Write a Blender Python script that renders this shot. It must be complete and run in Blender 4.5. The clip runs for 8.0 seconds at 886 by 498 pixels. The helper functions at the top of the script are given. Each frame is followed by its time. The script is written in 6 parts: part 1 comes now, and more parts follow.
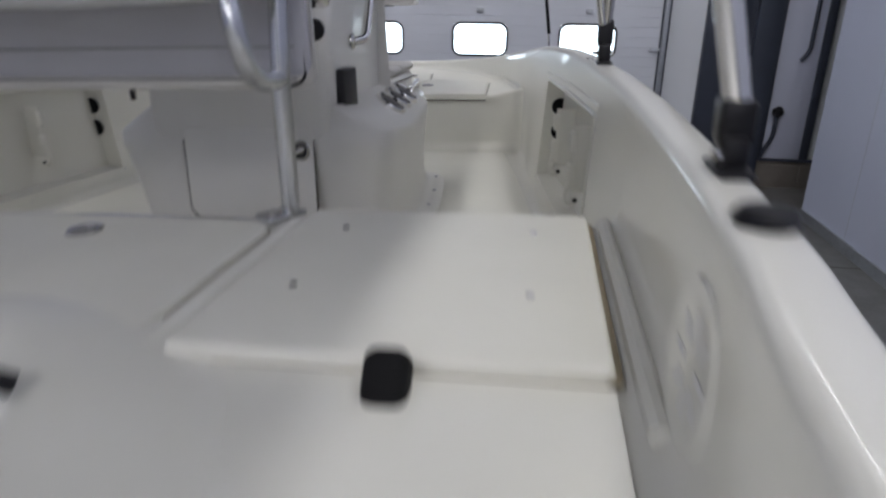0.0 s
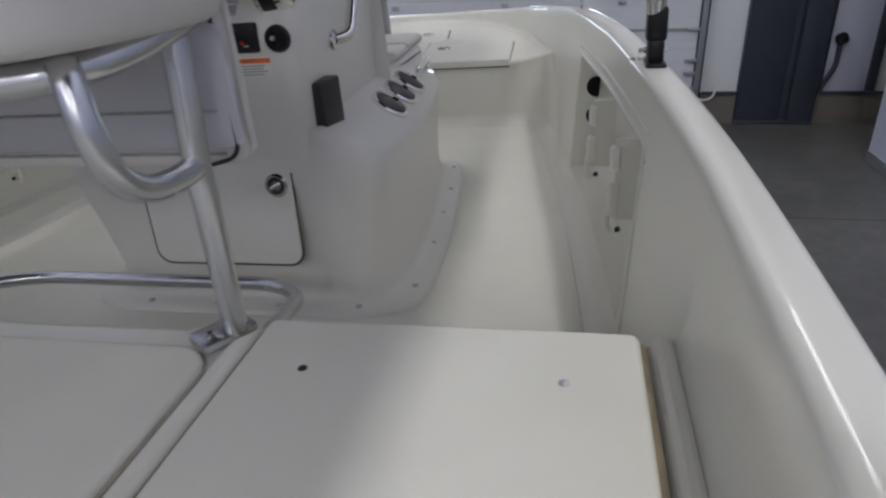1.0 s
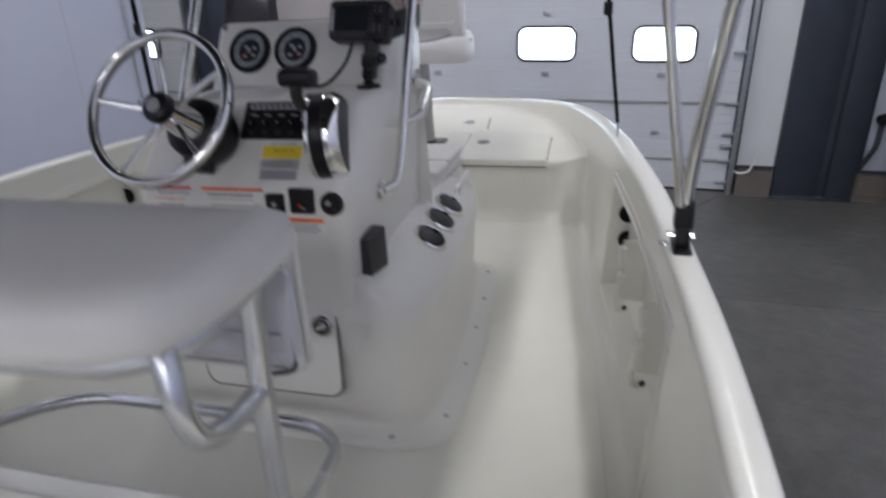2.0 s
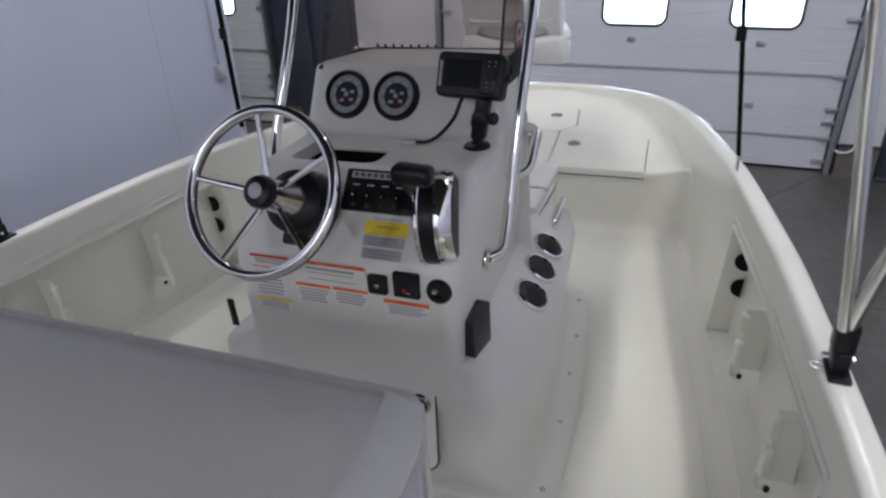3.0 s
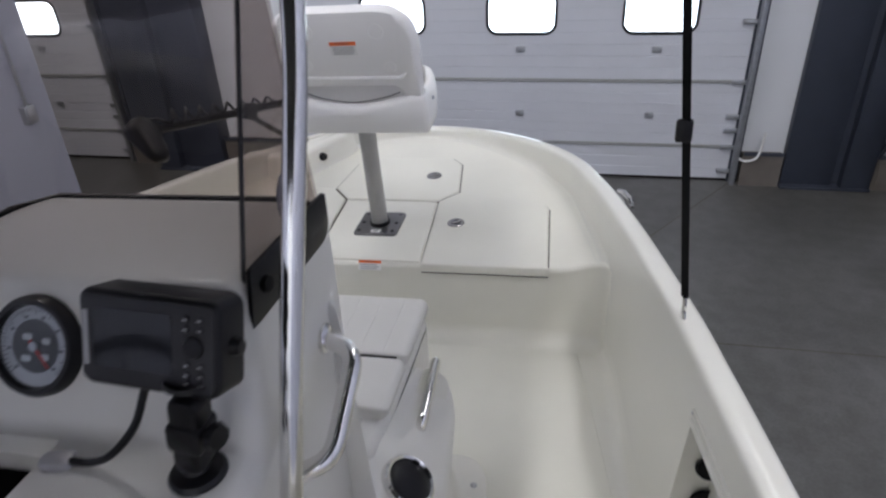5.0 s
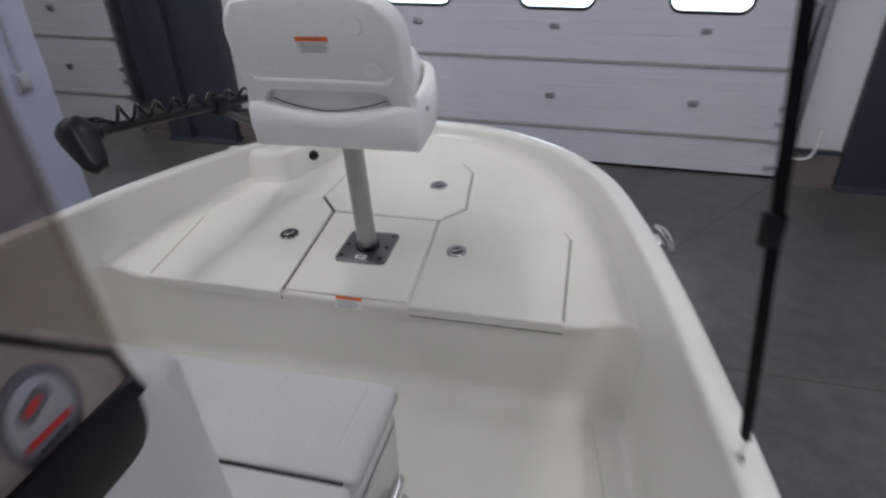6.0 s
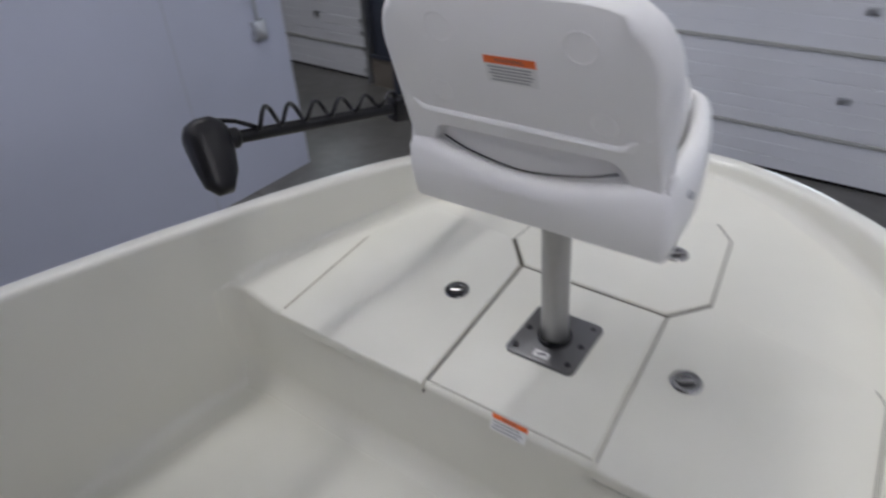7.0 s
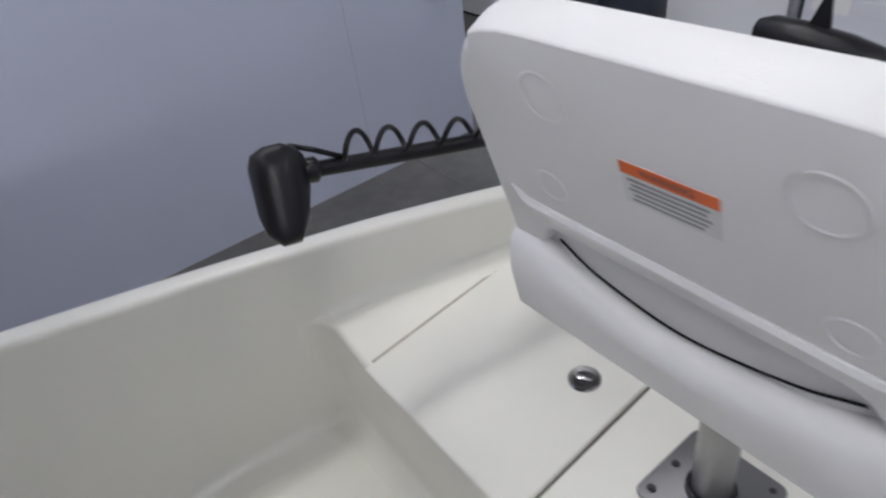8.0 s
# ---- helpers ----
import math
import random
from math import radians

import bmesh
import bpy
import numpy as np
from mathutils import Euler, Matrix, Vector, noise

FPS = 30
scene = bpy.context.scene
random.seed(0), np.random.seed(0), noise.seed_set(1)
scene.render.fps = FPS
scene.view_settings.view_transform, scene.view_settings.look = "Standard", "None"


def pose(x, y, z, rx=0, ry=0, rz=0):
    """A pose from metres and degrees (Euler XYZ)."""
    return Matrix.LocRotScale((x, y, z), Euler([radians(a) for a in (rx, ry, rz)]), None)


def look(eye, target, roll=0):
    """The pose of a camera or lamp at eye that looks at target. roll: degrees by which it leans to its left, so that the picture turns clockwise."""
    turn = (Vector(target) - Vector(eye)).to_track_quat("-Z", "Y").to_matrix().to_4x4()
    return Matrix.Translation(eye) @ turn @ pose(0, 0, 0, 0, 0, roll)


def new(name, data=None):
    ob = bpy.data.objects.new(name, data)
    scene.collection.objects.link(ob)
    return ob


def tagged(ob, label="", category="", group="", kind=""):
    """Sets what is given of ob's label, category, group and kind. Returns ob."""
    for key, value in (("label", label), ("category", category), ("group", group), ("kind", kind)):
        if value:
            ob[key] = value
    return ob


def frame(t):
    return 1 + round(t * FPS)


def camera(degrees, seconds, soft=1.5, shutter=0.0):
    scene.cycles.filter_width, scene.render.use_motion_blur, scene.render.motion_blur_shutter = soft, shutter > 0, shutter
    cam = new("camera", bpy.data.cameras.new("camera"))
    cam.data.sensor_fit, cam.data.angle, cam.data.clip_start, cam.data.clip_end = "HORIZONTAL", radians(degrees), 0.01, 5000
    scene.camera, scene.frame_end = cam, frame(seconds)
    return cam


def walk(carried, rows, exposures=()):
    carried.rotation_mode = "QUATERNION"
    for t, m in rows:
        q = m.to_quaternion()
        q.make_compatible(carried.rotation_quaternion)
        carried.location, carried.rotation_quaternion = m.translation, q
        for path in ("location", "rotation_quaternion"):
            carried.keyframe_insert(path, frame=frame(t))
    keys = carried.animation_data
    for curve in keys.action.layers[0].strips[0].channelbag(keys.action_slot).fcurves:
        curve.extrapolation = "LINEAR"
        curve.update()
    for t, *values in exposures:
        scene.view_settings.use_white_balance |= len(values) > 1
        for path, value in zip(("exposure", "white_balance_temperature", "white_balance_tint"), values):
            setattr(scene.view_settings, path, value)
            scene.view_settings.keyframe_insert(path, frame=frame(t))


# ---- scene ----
cam = camera(69.9, 8.0, 2.3, 0.5)
PATH = [
    (0, (0.876, 0.031, 0.643), (0.578, 1.884, -0.049), -1.1),
    (0.2, (0.842, 0.185, 0.746), (0.563, 2.021, 0.007), -2.0),
    (0.5, (0.838, 0.322, 0.822), (0.486, 2.121, 0.023), -0.7),
    (1, (0.877, 0.418, 0.764), (0.471, 2.167, -0.117), -4.9),
    (1.5, (0.91, 0.469, 0.839), (0.453, 2.2, -0.054), -1.9),
    (1.7, (0.91, 0.469, 0.893), (0.45, 2.213, 0.028), -0.6),
    (2, (0.878, 0.444, 1.027), (0.374, 2.217, 0.25), -3.3),
    (2.2, (0.825, 0.456, 1.086), (0.284, 2.217, 0.306), -4.2),
    (3.3, (0.717, 0.756, 1.269), (0.013, 2.356, 0.299), -4.6),
    (3.5, (0.714, 0.858, 1.266), (0.002, 2.454, 0.294), -6.2),
    (4, (0.701, 1.077, 1.257), (0.027, 2.705, 0.311), -8.8),
    (4.5, (0.675, 1.318, 1.285), (0.17, 3.0, 0.328), -6.0),
    (4.7, (0.666, 1.402, 1.285), (0.242, 3.105, 0.326), -5.6),
    (5.8, (0.68, 1.784, 1.296), (0.251, 3.447, 0.272), -2.8),
    (6, (0.669, 1.916, 1.275), (0.189, 3.548, 0.224), -3.5),
    (6.5, (0.58, 2.209, 1.263), (-0.15, 3.721, 0.176), -2.8),
    (7, (0.445, 2.497, 1.214), (-0.591, 3.794, 0.098), -4.8),
    (7.5, (0.353, 2.755, 1.204), (-0.919, 3.78, 0.05), -5.1),
    (8, (0.247, 2.859, 1.189), (-1.114, 3.716, 0.0), -9.3),
]
# the boat lies over a little on its trailer; the path is told in the boat's own frame
HEEL = Matrix.Rotation(radians(-1.7), 4, "Y")
walk(cam, [(t, HEEL @ look(eye, target, roll)) for t, eye, target, roll in PATH], exposures=[(0.0, -0.27), (0.5, -0.42), (1.0, -0.28), (1.5, 0.2), (1.75, 0.3), (2.0, 0.08), (2.2, 0.04), (3.3, 0.09), (4.5, 0.10), (5.8, -0.19), (6.5, -0.30), (7.2, -0.06), (8.0, 0.07)])
# ---- light ----
world = bpy.data.worlds.new("world")
scene.world = world
world.use_nodes = True
world.node_tree.nodes["Background"].inputs[0].default_value = (0.75, 0.85, 1.0, 1)
world.node_tree.nodes["Background"].inputs[1].default_value = 0.08


def area_lamp(name, at, target, sx, sy, watts, colour):
    data = bpy.data.lights.new(name, "AREA")
    data.shape, data.size, data.size_y, data.energy, data.color = "RECTANGLE", sx, sy, watts, colour
    ob = new(name, data)
    ob.matrix_world = look(at, target)
    return ob


# ---- materials ----
def material(name, colour, rough=0.4, metal=0.0, vary=0.06, scale=6.0, bump=0.0, bump_scale=80.0, coat=0.0, spec=0.5, fine=0.0):
    """A painted, moulded or cast surface with broad patches, a fine grain and a little relief."""
    m = bpy.data.materials.new(name)
    m.use_nodes = True
    nt = m.node_tree
    b = nt.nodes["Principled BSDF"]
    b.inputs["Roughness"].default_value, b.inputs["Metallic"].default_value = rough, metal
    b.inputs["Coat Weight"].default_value, b.inputs["Coat Roughness"].default_value = coat, 0.06
    b.inputs["Specular IOR Level"].default_value = spec
    co = nt.nodes.new("ShaderNodeTexCoord")
    n1 = nt.nodes.new("ShaderNodeTexNoise")
    n1.inputs["Scale"].default_value, n1.inputs["Detail"].default_value = scale, 5.0
    nt.links.new(co.outputs["Object"], n1.inputs["Vector"])
    ramp = nt.nodes.new("ShaderNodeValToRGB")
    dark = [c * (1 - vary) for c in colour]
    light = [min(1, c * (1 + vary * 0.6)) for c in colour]
    ramp.color_ramp.elements[0].position, ramp.color_ramp.elements[0].color = 0.3, (*dark, 1)
    ramp.color_ramp.elements[1].position, ramp.color_ramp.elements[1].color = 0.7, (*light, 1)
    nt.links.new(n1.outputs["Fac"], ramp.inputs["Fac"])
    nt.links.new(ramp.outputs["Color"], b.inputs["Base Color"])
    n2 = nt.nodes.new("ShaderNodeTexNoise")
    n2.inputs["Scale"].default_value, n2.inputs["Detail"].default_value = bump_scale, 3.0
    nt.links.new(co.outputs["Object"], n2.inputs["Vector"])
    mr = nt.nodes.new("ShaderNodeMapRange")
    mr.inputs["To Min"].default_value, mr.inputs["To Max"].default_value = max(0.02, rough - 0.06 - fine), min(1, rough + 0.08 + fine)
    nt.links.new(n1.outputs["Fac"], mr.inputs["Value"])
    nt.links.new(mr.outputs["Result"], b.inputs["Roughness"])
    if bump:
        bp = nt.nodes.new("ShaderNodeBump")
        bp.inputs["Strength"].default_value, bp.inputs["Distance"].default_value = bump, 0.002
        nt.links.new(n2.outputs["Fac"], bp.inputs["Height"])
        nt.links.new(bp.outputs["Normal"], b.inputs["Normal"])
    return m


def brushed(name, colour, rough):
    """Anodised tube with a fine satin grain."""
    m = material(name, colour, rough, 1.0, 0.05, 20, 0.05, 400)
    return m


GELCOAT = material("cream_gelcoat", (0.775, 0.766, 0.694), 0.32, 0, 0.03, 2.5, 0.02, 30, 0.55)
NONSKID = material("nonskid_gelcoat", (0.77, 0.76, 0.682), 0.46, 0, 0.055, 3.0, 0.14, 420, 0.0)
CONSOLE_WHITE = material("console_gelcoat", (0.765, 0.752, 0.706), 0.42, 0, 0.03, 3, 0.03, 60, 0.12)
DASH_GREY = material("dash_gelcoat", (0.66, 0.66, 0.66), 0.5, 0, 0.03, 4, 0.2, 300, 0.1)
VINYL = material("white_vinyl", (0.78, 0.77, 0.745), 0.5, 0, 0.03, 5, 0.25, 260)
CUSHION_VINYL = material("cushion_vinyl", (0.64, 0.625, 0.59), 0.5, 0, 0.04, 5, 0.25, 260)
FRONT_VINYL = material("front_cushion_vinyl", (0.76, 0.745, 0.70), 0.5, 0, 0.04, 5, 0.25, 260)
GREY_VINYL = material("grey_vinyl", (0.50, 0.50, 0.54), 0.55, 0, 0.04, 5, 0.25, 260)
SEAT_PLASTIC = material("seat_plastic", (0.86, 0.853, 0.84), 0.42, 0, 0.02, 4, 0.15, 500)
ALUMINIUM = brushed("satin_aluminium", (0.58, 0.59, 0.61), 0.24)
PLATE_ALUMINIUM = brushed("cast_plate", (0.20, 0.198, 0.20), 0.42)
CHROME = material("polished_stainless", (0.80, 0.79, 0.77), 0.08, 1.0, 0.03, 8)
# chrome with the dark reflections of its surroundings put into the colour
DARK_CHROME = material("dark_reflection_chrome", (0.42, 0.41, 0.40), 0.14, 1.0, 0.1, 12)
BLACK = material("black_plastic", (0.008, 0.008, 0.010), 0.34, 0, 0.2, 30, 0.1, 300, 0.0, 0.3)
BLACK_MATT = material("black_rubber", (0.006, 0.006, 0.007), 0.75, 0, 0.2, 30, 0.2, 200, 0.0, 0.2)
TRAY_BLACK = material("tray_black", (0.003, 0.003, 0.003), 0.9, 0, 0.2, 30, 0.2, 200, 0.0, 0.05)
DARK_GREY = material("dark_grey_plastic", (0.030, 0.030, 0.034), 0.42, 0, 0.15, 20, 0.1, 300, 0.0, 0.3)
GAP = material("hatch_gasket", (0.11, 0.10, 0.078), 0.8, 0, 0.2, 40)
PALE_JOINT = material("pale_joint", (0.42, 0.39, 0.32), 0.7, 0, 0.15, 30)
STAINED_JOINT = material("stained_joint", (0.27, 0.225, 0.15), 0.7, 0, 0.3, 18)
BADGE_GREY = material("badge_grey", (0.15, 0.14, 0.16), 0.35, 0, 0.1, 30)
PRINT_GREY = material("print_grey", (0.34, 0.34, 0.35), 0.6, 0, 0.1, 40)
LABEL_WHITE = material("label_white", (0.78, 0.78, 0.76), 0.45, 0, 0.02, 10)
LABEL_ORANGE = material("label_orange", (0.85, 0.16, 0.03), 0.45, 0, 0.03, 10)
LABEL_RED = material("label_red", (0.72, 0.05, 0.04), 0.45, 0, 0.03, 10)
LABEL_YELLOW = material("label_yellow", (0.85, 0.62, 0.04), 0.45, 0, 0.03, 10)
INK = material("label_ink", (0.10, 0.10, 0.11), 0.6, 0, 0.05, 10)
PALE_INK = material("label_pale_print", (0.45, 0.45, 0.46), 0.6, 0, 0.05, 10)
SILVER = material("silver_print", (0.5, 0.5, 0.52), 0.35, 0.6, 0.05, 30)
RED_LAMP = material("red_button", (0.6, 0.02, 0.02), 0.3, 0, 0.05, 10)
SCREEN = material("dark_screen", (0.02, 0.022, 0.026), 0.07, 0, 0.05, 4)
DIAL_BLACK = material("dial_black", (0.02, 0.02, 0.022), 0.35, 0, 0.05, 40)
DIAL_SILVER = material("dial_silver", (0.46, 0.46, 0.48), 0.35, 0.2, 0.05, 40)
DIAL_GREY = material("dial_grey", (0.52, 0.53, 0.54), 0.4, 0.1, 0.05, 40)


def concrete(name):
    """Trowelled concrete: broad clouds, stains, fine speckle, faint gloss changes."""
    m = material(name, (0.146, 0.144, 0.140), 0.32, 0, 0.24, 0.6, 0.2, 120, 0.0, 0.5, 0.1)
    nt = m.node_tree
    b = nt.nodes["Principled BSDF"]
    base = b.inputs["Base Color"].links[0].from_socket
    co = nt.nodes["Texture Coordinate"]
    out = base
    for scale, lo, hi, dark in ((9.0, 0.35, 0.65, 0.80), (60.0, 0.3, 0.7, 0.82), (2.3, 0.30, 0.72, 0.78)):
        tex = nt.nodes.new("ShaderNodeTexNoise")
        tex.inputs["Scale"].default_value = scale
        nt.links.new(co.outputs["Object"], tex.inputs["Vector"])
        ramp = nt.nodes.new("ShaderNodeValToRGB")
        ramp.color_ramp.elements[0].position, ramp.color_ramp.elements[0].color = lo, (dark, dark, dark * 0.98, 1)
        ramp.color_ramp.elements[1].position, ramp.color_ramp.elements[1].color = hi, (1, 1, 1, 1)
        nt.links.new(tex.outputs["Fac"], ramp.inputs["Fac"])
        mul = nt.nodes.new("ShaderNodeMix")
        mul.data_type, mul.blend_type = "RGBA", "MULTIPLY"
        mul.inputs[0].default_value = 1.0
        nt.links.new(out, mul.inputs[6])
        nt.links.new(ramp.outputs["Color"], mul.inputs[7])
        out = mul.outputs[2]
    nt.links.new(out, b.inputs["Base Color"])
    return m


CONCRETE = concrete("polished_concrete")
DOOR_WHITE = material("door_steel_white", (0.66, 0.68, 0.72), 0.45, 0, 0.03, 3, 0.1, 200)
SEAL = material("door_seal", (0.36, 0.37, 0.36), 0.7, 0, 0.08, 20)
WALL_PANEL = material("pale_wall_panel", (0.515, 0.54, 0.65), 0.45, 0, 0.03, 1.2, 0.05, 120)
WALL_WHITE = material("white_wall_panel", (0.74, 0.76, 0.78), 0.5, 0, 0.03, 1.2, 0.05, 120)
STEEL_DARK = material("dark_painted_steel", (0.042, 0.050, 0.072), 0.5, 0, 0.12, 4, 0.05, 80)
BLOCK = material("concrete_block", (0.17, 0.152, 0.132), 0.85, 0, 0.12, 6, 0.5, 90)
GALVANISED = material("galvanised_steel", (0.50, 0.52, 0.55), 0.42, 0.9, 0.12, 25)
CEILING = material("white_ceiling_liner", (0.78, 0.79, 0.80), 0.6, 0, 0.04, 2)
CANVAS = material("black_canvas", (0.035, 0.035, 0.037), 0.9, 0, 0.1, 60, 0.3, 500)
TRAILER = material("trailer_steel", (0.03, 0.03, 0.033), 0.4, 0, 0.1, 6)


def clear_sheet(name, colour, rough=0.02, gloss=0.035):
    """Thin acrylic: part clear, part tinted, with a glossy face."""
    m = bpy.data.materials.new(name)
    m.use_nodes = True
    nt = m.node_tree
    out = nt.nodes["Material Output"]
    nt.nodes.remove(nt.nodes["Principled BSDF"])
    tr, gl, mix = nt.nodes.new("ShaderNodeBsdfTransparent"), nt.nodes.new("ShaderNodeBsdfGlossy"), nt.nodes.new("ShaderNodeMixShader")
    tr.inputs[0].default_value, gl.inputs[0].default_value, gl.inputs[1].default_value = (*colour, 1), (1, 1, 1, 1), rough
    mix.inputs[0].default_value = gloss
    nt.links.new(tr.outputs[0], mix.inputs[1])
    nt.links.new(gl.outputs[0], mix.inputs[2])
    nt.links.new(mix.outputs[0], out.inputs[0])
    return m


SMOKED = clear_sheet("smoked_acrylic", (0.79, 0.757, 0.742))
GLASS = clear_sheet("window_glass", (0.9, 0.93, 0.95))


def glow(name, colour, strength):
    m = bpy.data.materials.new(name)
    m.use_nodes = True
    b = m.node_tree.nodes["Principled BSDF"]
    b.inputs["Base Color"].default_value = (0.8, 0.8, 0.8, 1)
    b.inputs["Emission Color"].default_value, b.inputs["Emission Strength"].default_value = (*colour, 1), strength
    return m


DAYLIGHT = glow("bright_daylight", (0.86, 0.94, 1.0), 6.0)
TUBE = glow("fluorescent_tube", (0.95, 0.98, 1.0), 12.0)


# ---- building helpers ----
def word_mesh(text, size):
    """Flat letters as a mesh, centred on the origin, facing z."""
    cu = bpy.data.curves.new("word", "FONT")
    cu.body, cu.size, cu.align_x, cu.align_y, cu.resolution_u = text, size, "CENTER", "CENTER", 2
    ob = bpy.data.objects.new("word", cu)
    scene.collection.objects.link(ob)
    me = bpy.data.meshes.new_from_object(ob.evaluated_get(bpy.context.evaluated_depsgraph_get()))
    bpy.data.objects.remove(ob)
    bpy.data.curves.remove(cu)
    return me


WORDS = {w: word_mesh(w, 1.0) for w in ("WARNING", "CAUTION", "MAXIMUM CAPACITIES", "PERSONS OR", "LBS")}


def word(name, text, m, height, mat, parent):
    """Letters of a word lying on a surface."""
    me = WORDS[text].copy()
    me.transform(m @ Matrix.Diagonal((height, height, 1, 1)))
    me.materials.clear()
    return part(name, me, mat, parent)


def thing(name, m=None, label="", category="", group="", kind=""):
    """An Empty at the base of a thing."""
    ob = new(name)
    ob.empty_display_size = 0.05
    if m is not None:
        ob.matrix_basis = m if isinstance(m, Matrix) else Matrix.Translation(m)
    return tagged(ob, label, category, group, kind)


def finish(bm, sharp=32):
    bmesh.ops.remove_doubles(bm, verts=bm.verts, dist=1e-5)
    bmesh.ops.recalc_face_normals(bm, faces=bm.faces)
    me = bpy.data.meshes.new("mesh")
    bm.to_mesh(me)
    bm.free()
    me.polygons.foreach_set("use_smooth", [True] * len(me.polygons))
    me.set_sharp_from_angle(angle=radians(sharp))
    return me


def part(name, bm, mat, parent=None, label="", local=False, sharp=32):
    """One mesh object under a thing or a part. The mesh is in world metres, unless local."""
    me = finish(bm, sharp) if isinstance(bm, bmesh.types.BMesh) else bm
    me.name = name
    if not me.materials:
        me.materials.append(mat)
    ob = new(name, me)
    if parent is not None:
        ob.parent = parent
        if not local:
            m, p = Matrix(), parent
            while p is not None:
                m = p.matrix_basis @ m if p.parent is None else p.matrix_parent_inverse @ p.matrix_basis @ m
                p = p.parent
            ob.matrix_parent_inverse = m.inverted()
    if label:
        ob["label"] = label
    return ob


def solid(name, bm, mat, label="", category="", kind="", group="", sharp=32):
    """A thing that is one mesh."""
    return tagged(part(name, bm, mat, None, "", True, sharp), label, category, group, kind)


def box(bm, x0, x1, y0, y1, z0, z1, bevel=0.0, seg=2, m=None):
    made = bmesh.ops.create_cube(bm, size=1)["verts"]
    bmesh.ops.transform(bm, verts=made, matrix=Matrix.Translation(((x0 + x1) / 2, (y0 + y1) / 2, (z0 + z1) / 2)) @ Matrix.Diagonal((abs(x1 - x0), abs(y1 - y0), abs(z1 - z0), 1)))
    if bevel:
        es = {e for v in made for e in v.link_edges}
        r = bmesh.ops.bevel(bm, geom=list(es), offset=bevel, segments=seg, affect="EDGES", profile=0.5)
        made = list({v for f in r["faces"] for v in f.verts} | {v for v in made if v.is_valid})
    if m is not None:
        bmesh.ops.transform(bm, verts=made, matrix=m)
    return made


def B(*a, **k):
    bm = bmesh.new()
    box(bm, *a, **k)
    return bm


def fillet(pts, r, n=6):
    """A polyline with its inner corners rounded."""
    pts = [Vector(p) for p in pts]
    out = [pts[0]]
    for i in range(1, len(pts) - 1):
        a, p, c = pts[i - 1], pts[i], pts[i + 1]
        u, w = (a - p), (c - p)
        d = min(r, u.length * 0.48, w.length * 0.48)
        s, e = p + u.normalized() * d, p + w.normalized() * d
        for k in range(n + 1):
            t = k / n
            out.append(s * (1 - t) ** 2 + p * 2 * t * (1 - t) + e * t * t)
    out.append(pts[-1])
    return out


def spline(pts, n=8):
    """A smooth line through points."""
    pts = [Vector(p) for p in pts]
    ext = [pts[0] * 2 - pts[1]] + pts + [pts[-1] * 2 - pts[-2]]
    out = []
    for i in range(1, len(ext) - 2):
        p0, p1, p2, p3 = ext[i - 1:i + 3]
        for k in range(n):
            t = k / n
            out.append(0.5 * (2 * p1 + (p2 - p0) * t + (2 * p0 - 5 * p1 + 4 * p2 - p3) * t * t + (3 * p1 - p0 - 3 * p2 + p3) * t ** 3))
    out.append(pts[-1])
    return out


def tube(bm, pts, r, seg=12, closed=False, flat=1.0):
    """A round bar along a line. r: one radius, or one at each point."""
    pts = [Vector(p) for p in pts]
    n = len(pts)
    rs = r if isinstance(r, (list, tuple)) else [r] * n
    up = None
    rings = []
    for i in range(n):
        a = pts[i - 1] if i or closed else pts[i]
        c = pts[(i + 1) % n] if i < n - 1 or closed else pts[i]
        d = (c - a).normalized()
        if up is None:
            up = Vector((0, 0, 1)) if abs(d.z) < 0.9 else Vector((1, 0, 0))
        side = d.cross(up).normalized()
        up = side.cross(d).normalized()
        rings.append([bm.verts.new(pts[i] + (side * math.cos(t) + up * math.sin(t) * flat) * rs[i]) for t in (2 * math.pi * k / seg for k in range(seg))])
    for i in range(n if closed else n - 1):
        a, c = rings[i], rings[(i + 1) % n]
        for k in range(seg):
            bm.faces.new((a[k], a[(k + 1) % seg], c[(k + 1) % seg], c[k]))
    if not closed:
        bm.faces.new(rings[0])
        bm.faces.new(list(reversed(rings[-1])))


def T(pts, r, seg=12, closed=False, flat=1.0):
    bm = bmesh.new()
    tube(bm, pts, r, seg, closed, flat)
    return bm


def lathe(bm, prof, m=None, seg=28):
    """A turned form round z: prof is rows of (radius, height)."""
    m = m or Matrix()
    rings = []
    for r, z in prof:
        if r < 1e-6:
            rings.append([bm.verts.new(m @ Vector((0, 0, z)))])
        else:
            rings.append([bm.verts.new(m @ Vector((r * math.cos(2 * math.pi * k / seg), r * math.sin(2 * math.pi * k / seg), z))) for k in range(seg)])
    for a, c in zip(rings, rings[1:]):
        for k in range(seg):
            q = [a[k % len(a)], a[(k + 1) % len(a)], c[(k + 1) % len(c)], c[k % len(c)]]
            q = list(dict.fromkeys(q))
            if len(q) > 2:
                bm.faces.new(q)


def L(prof, m=None, seg=28):
    bm = bmesh.new()
    lathe(bm, prof, m, seg)
    return bm


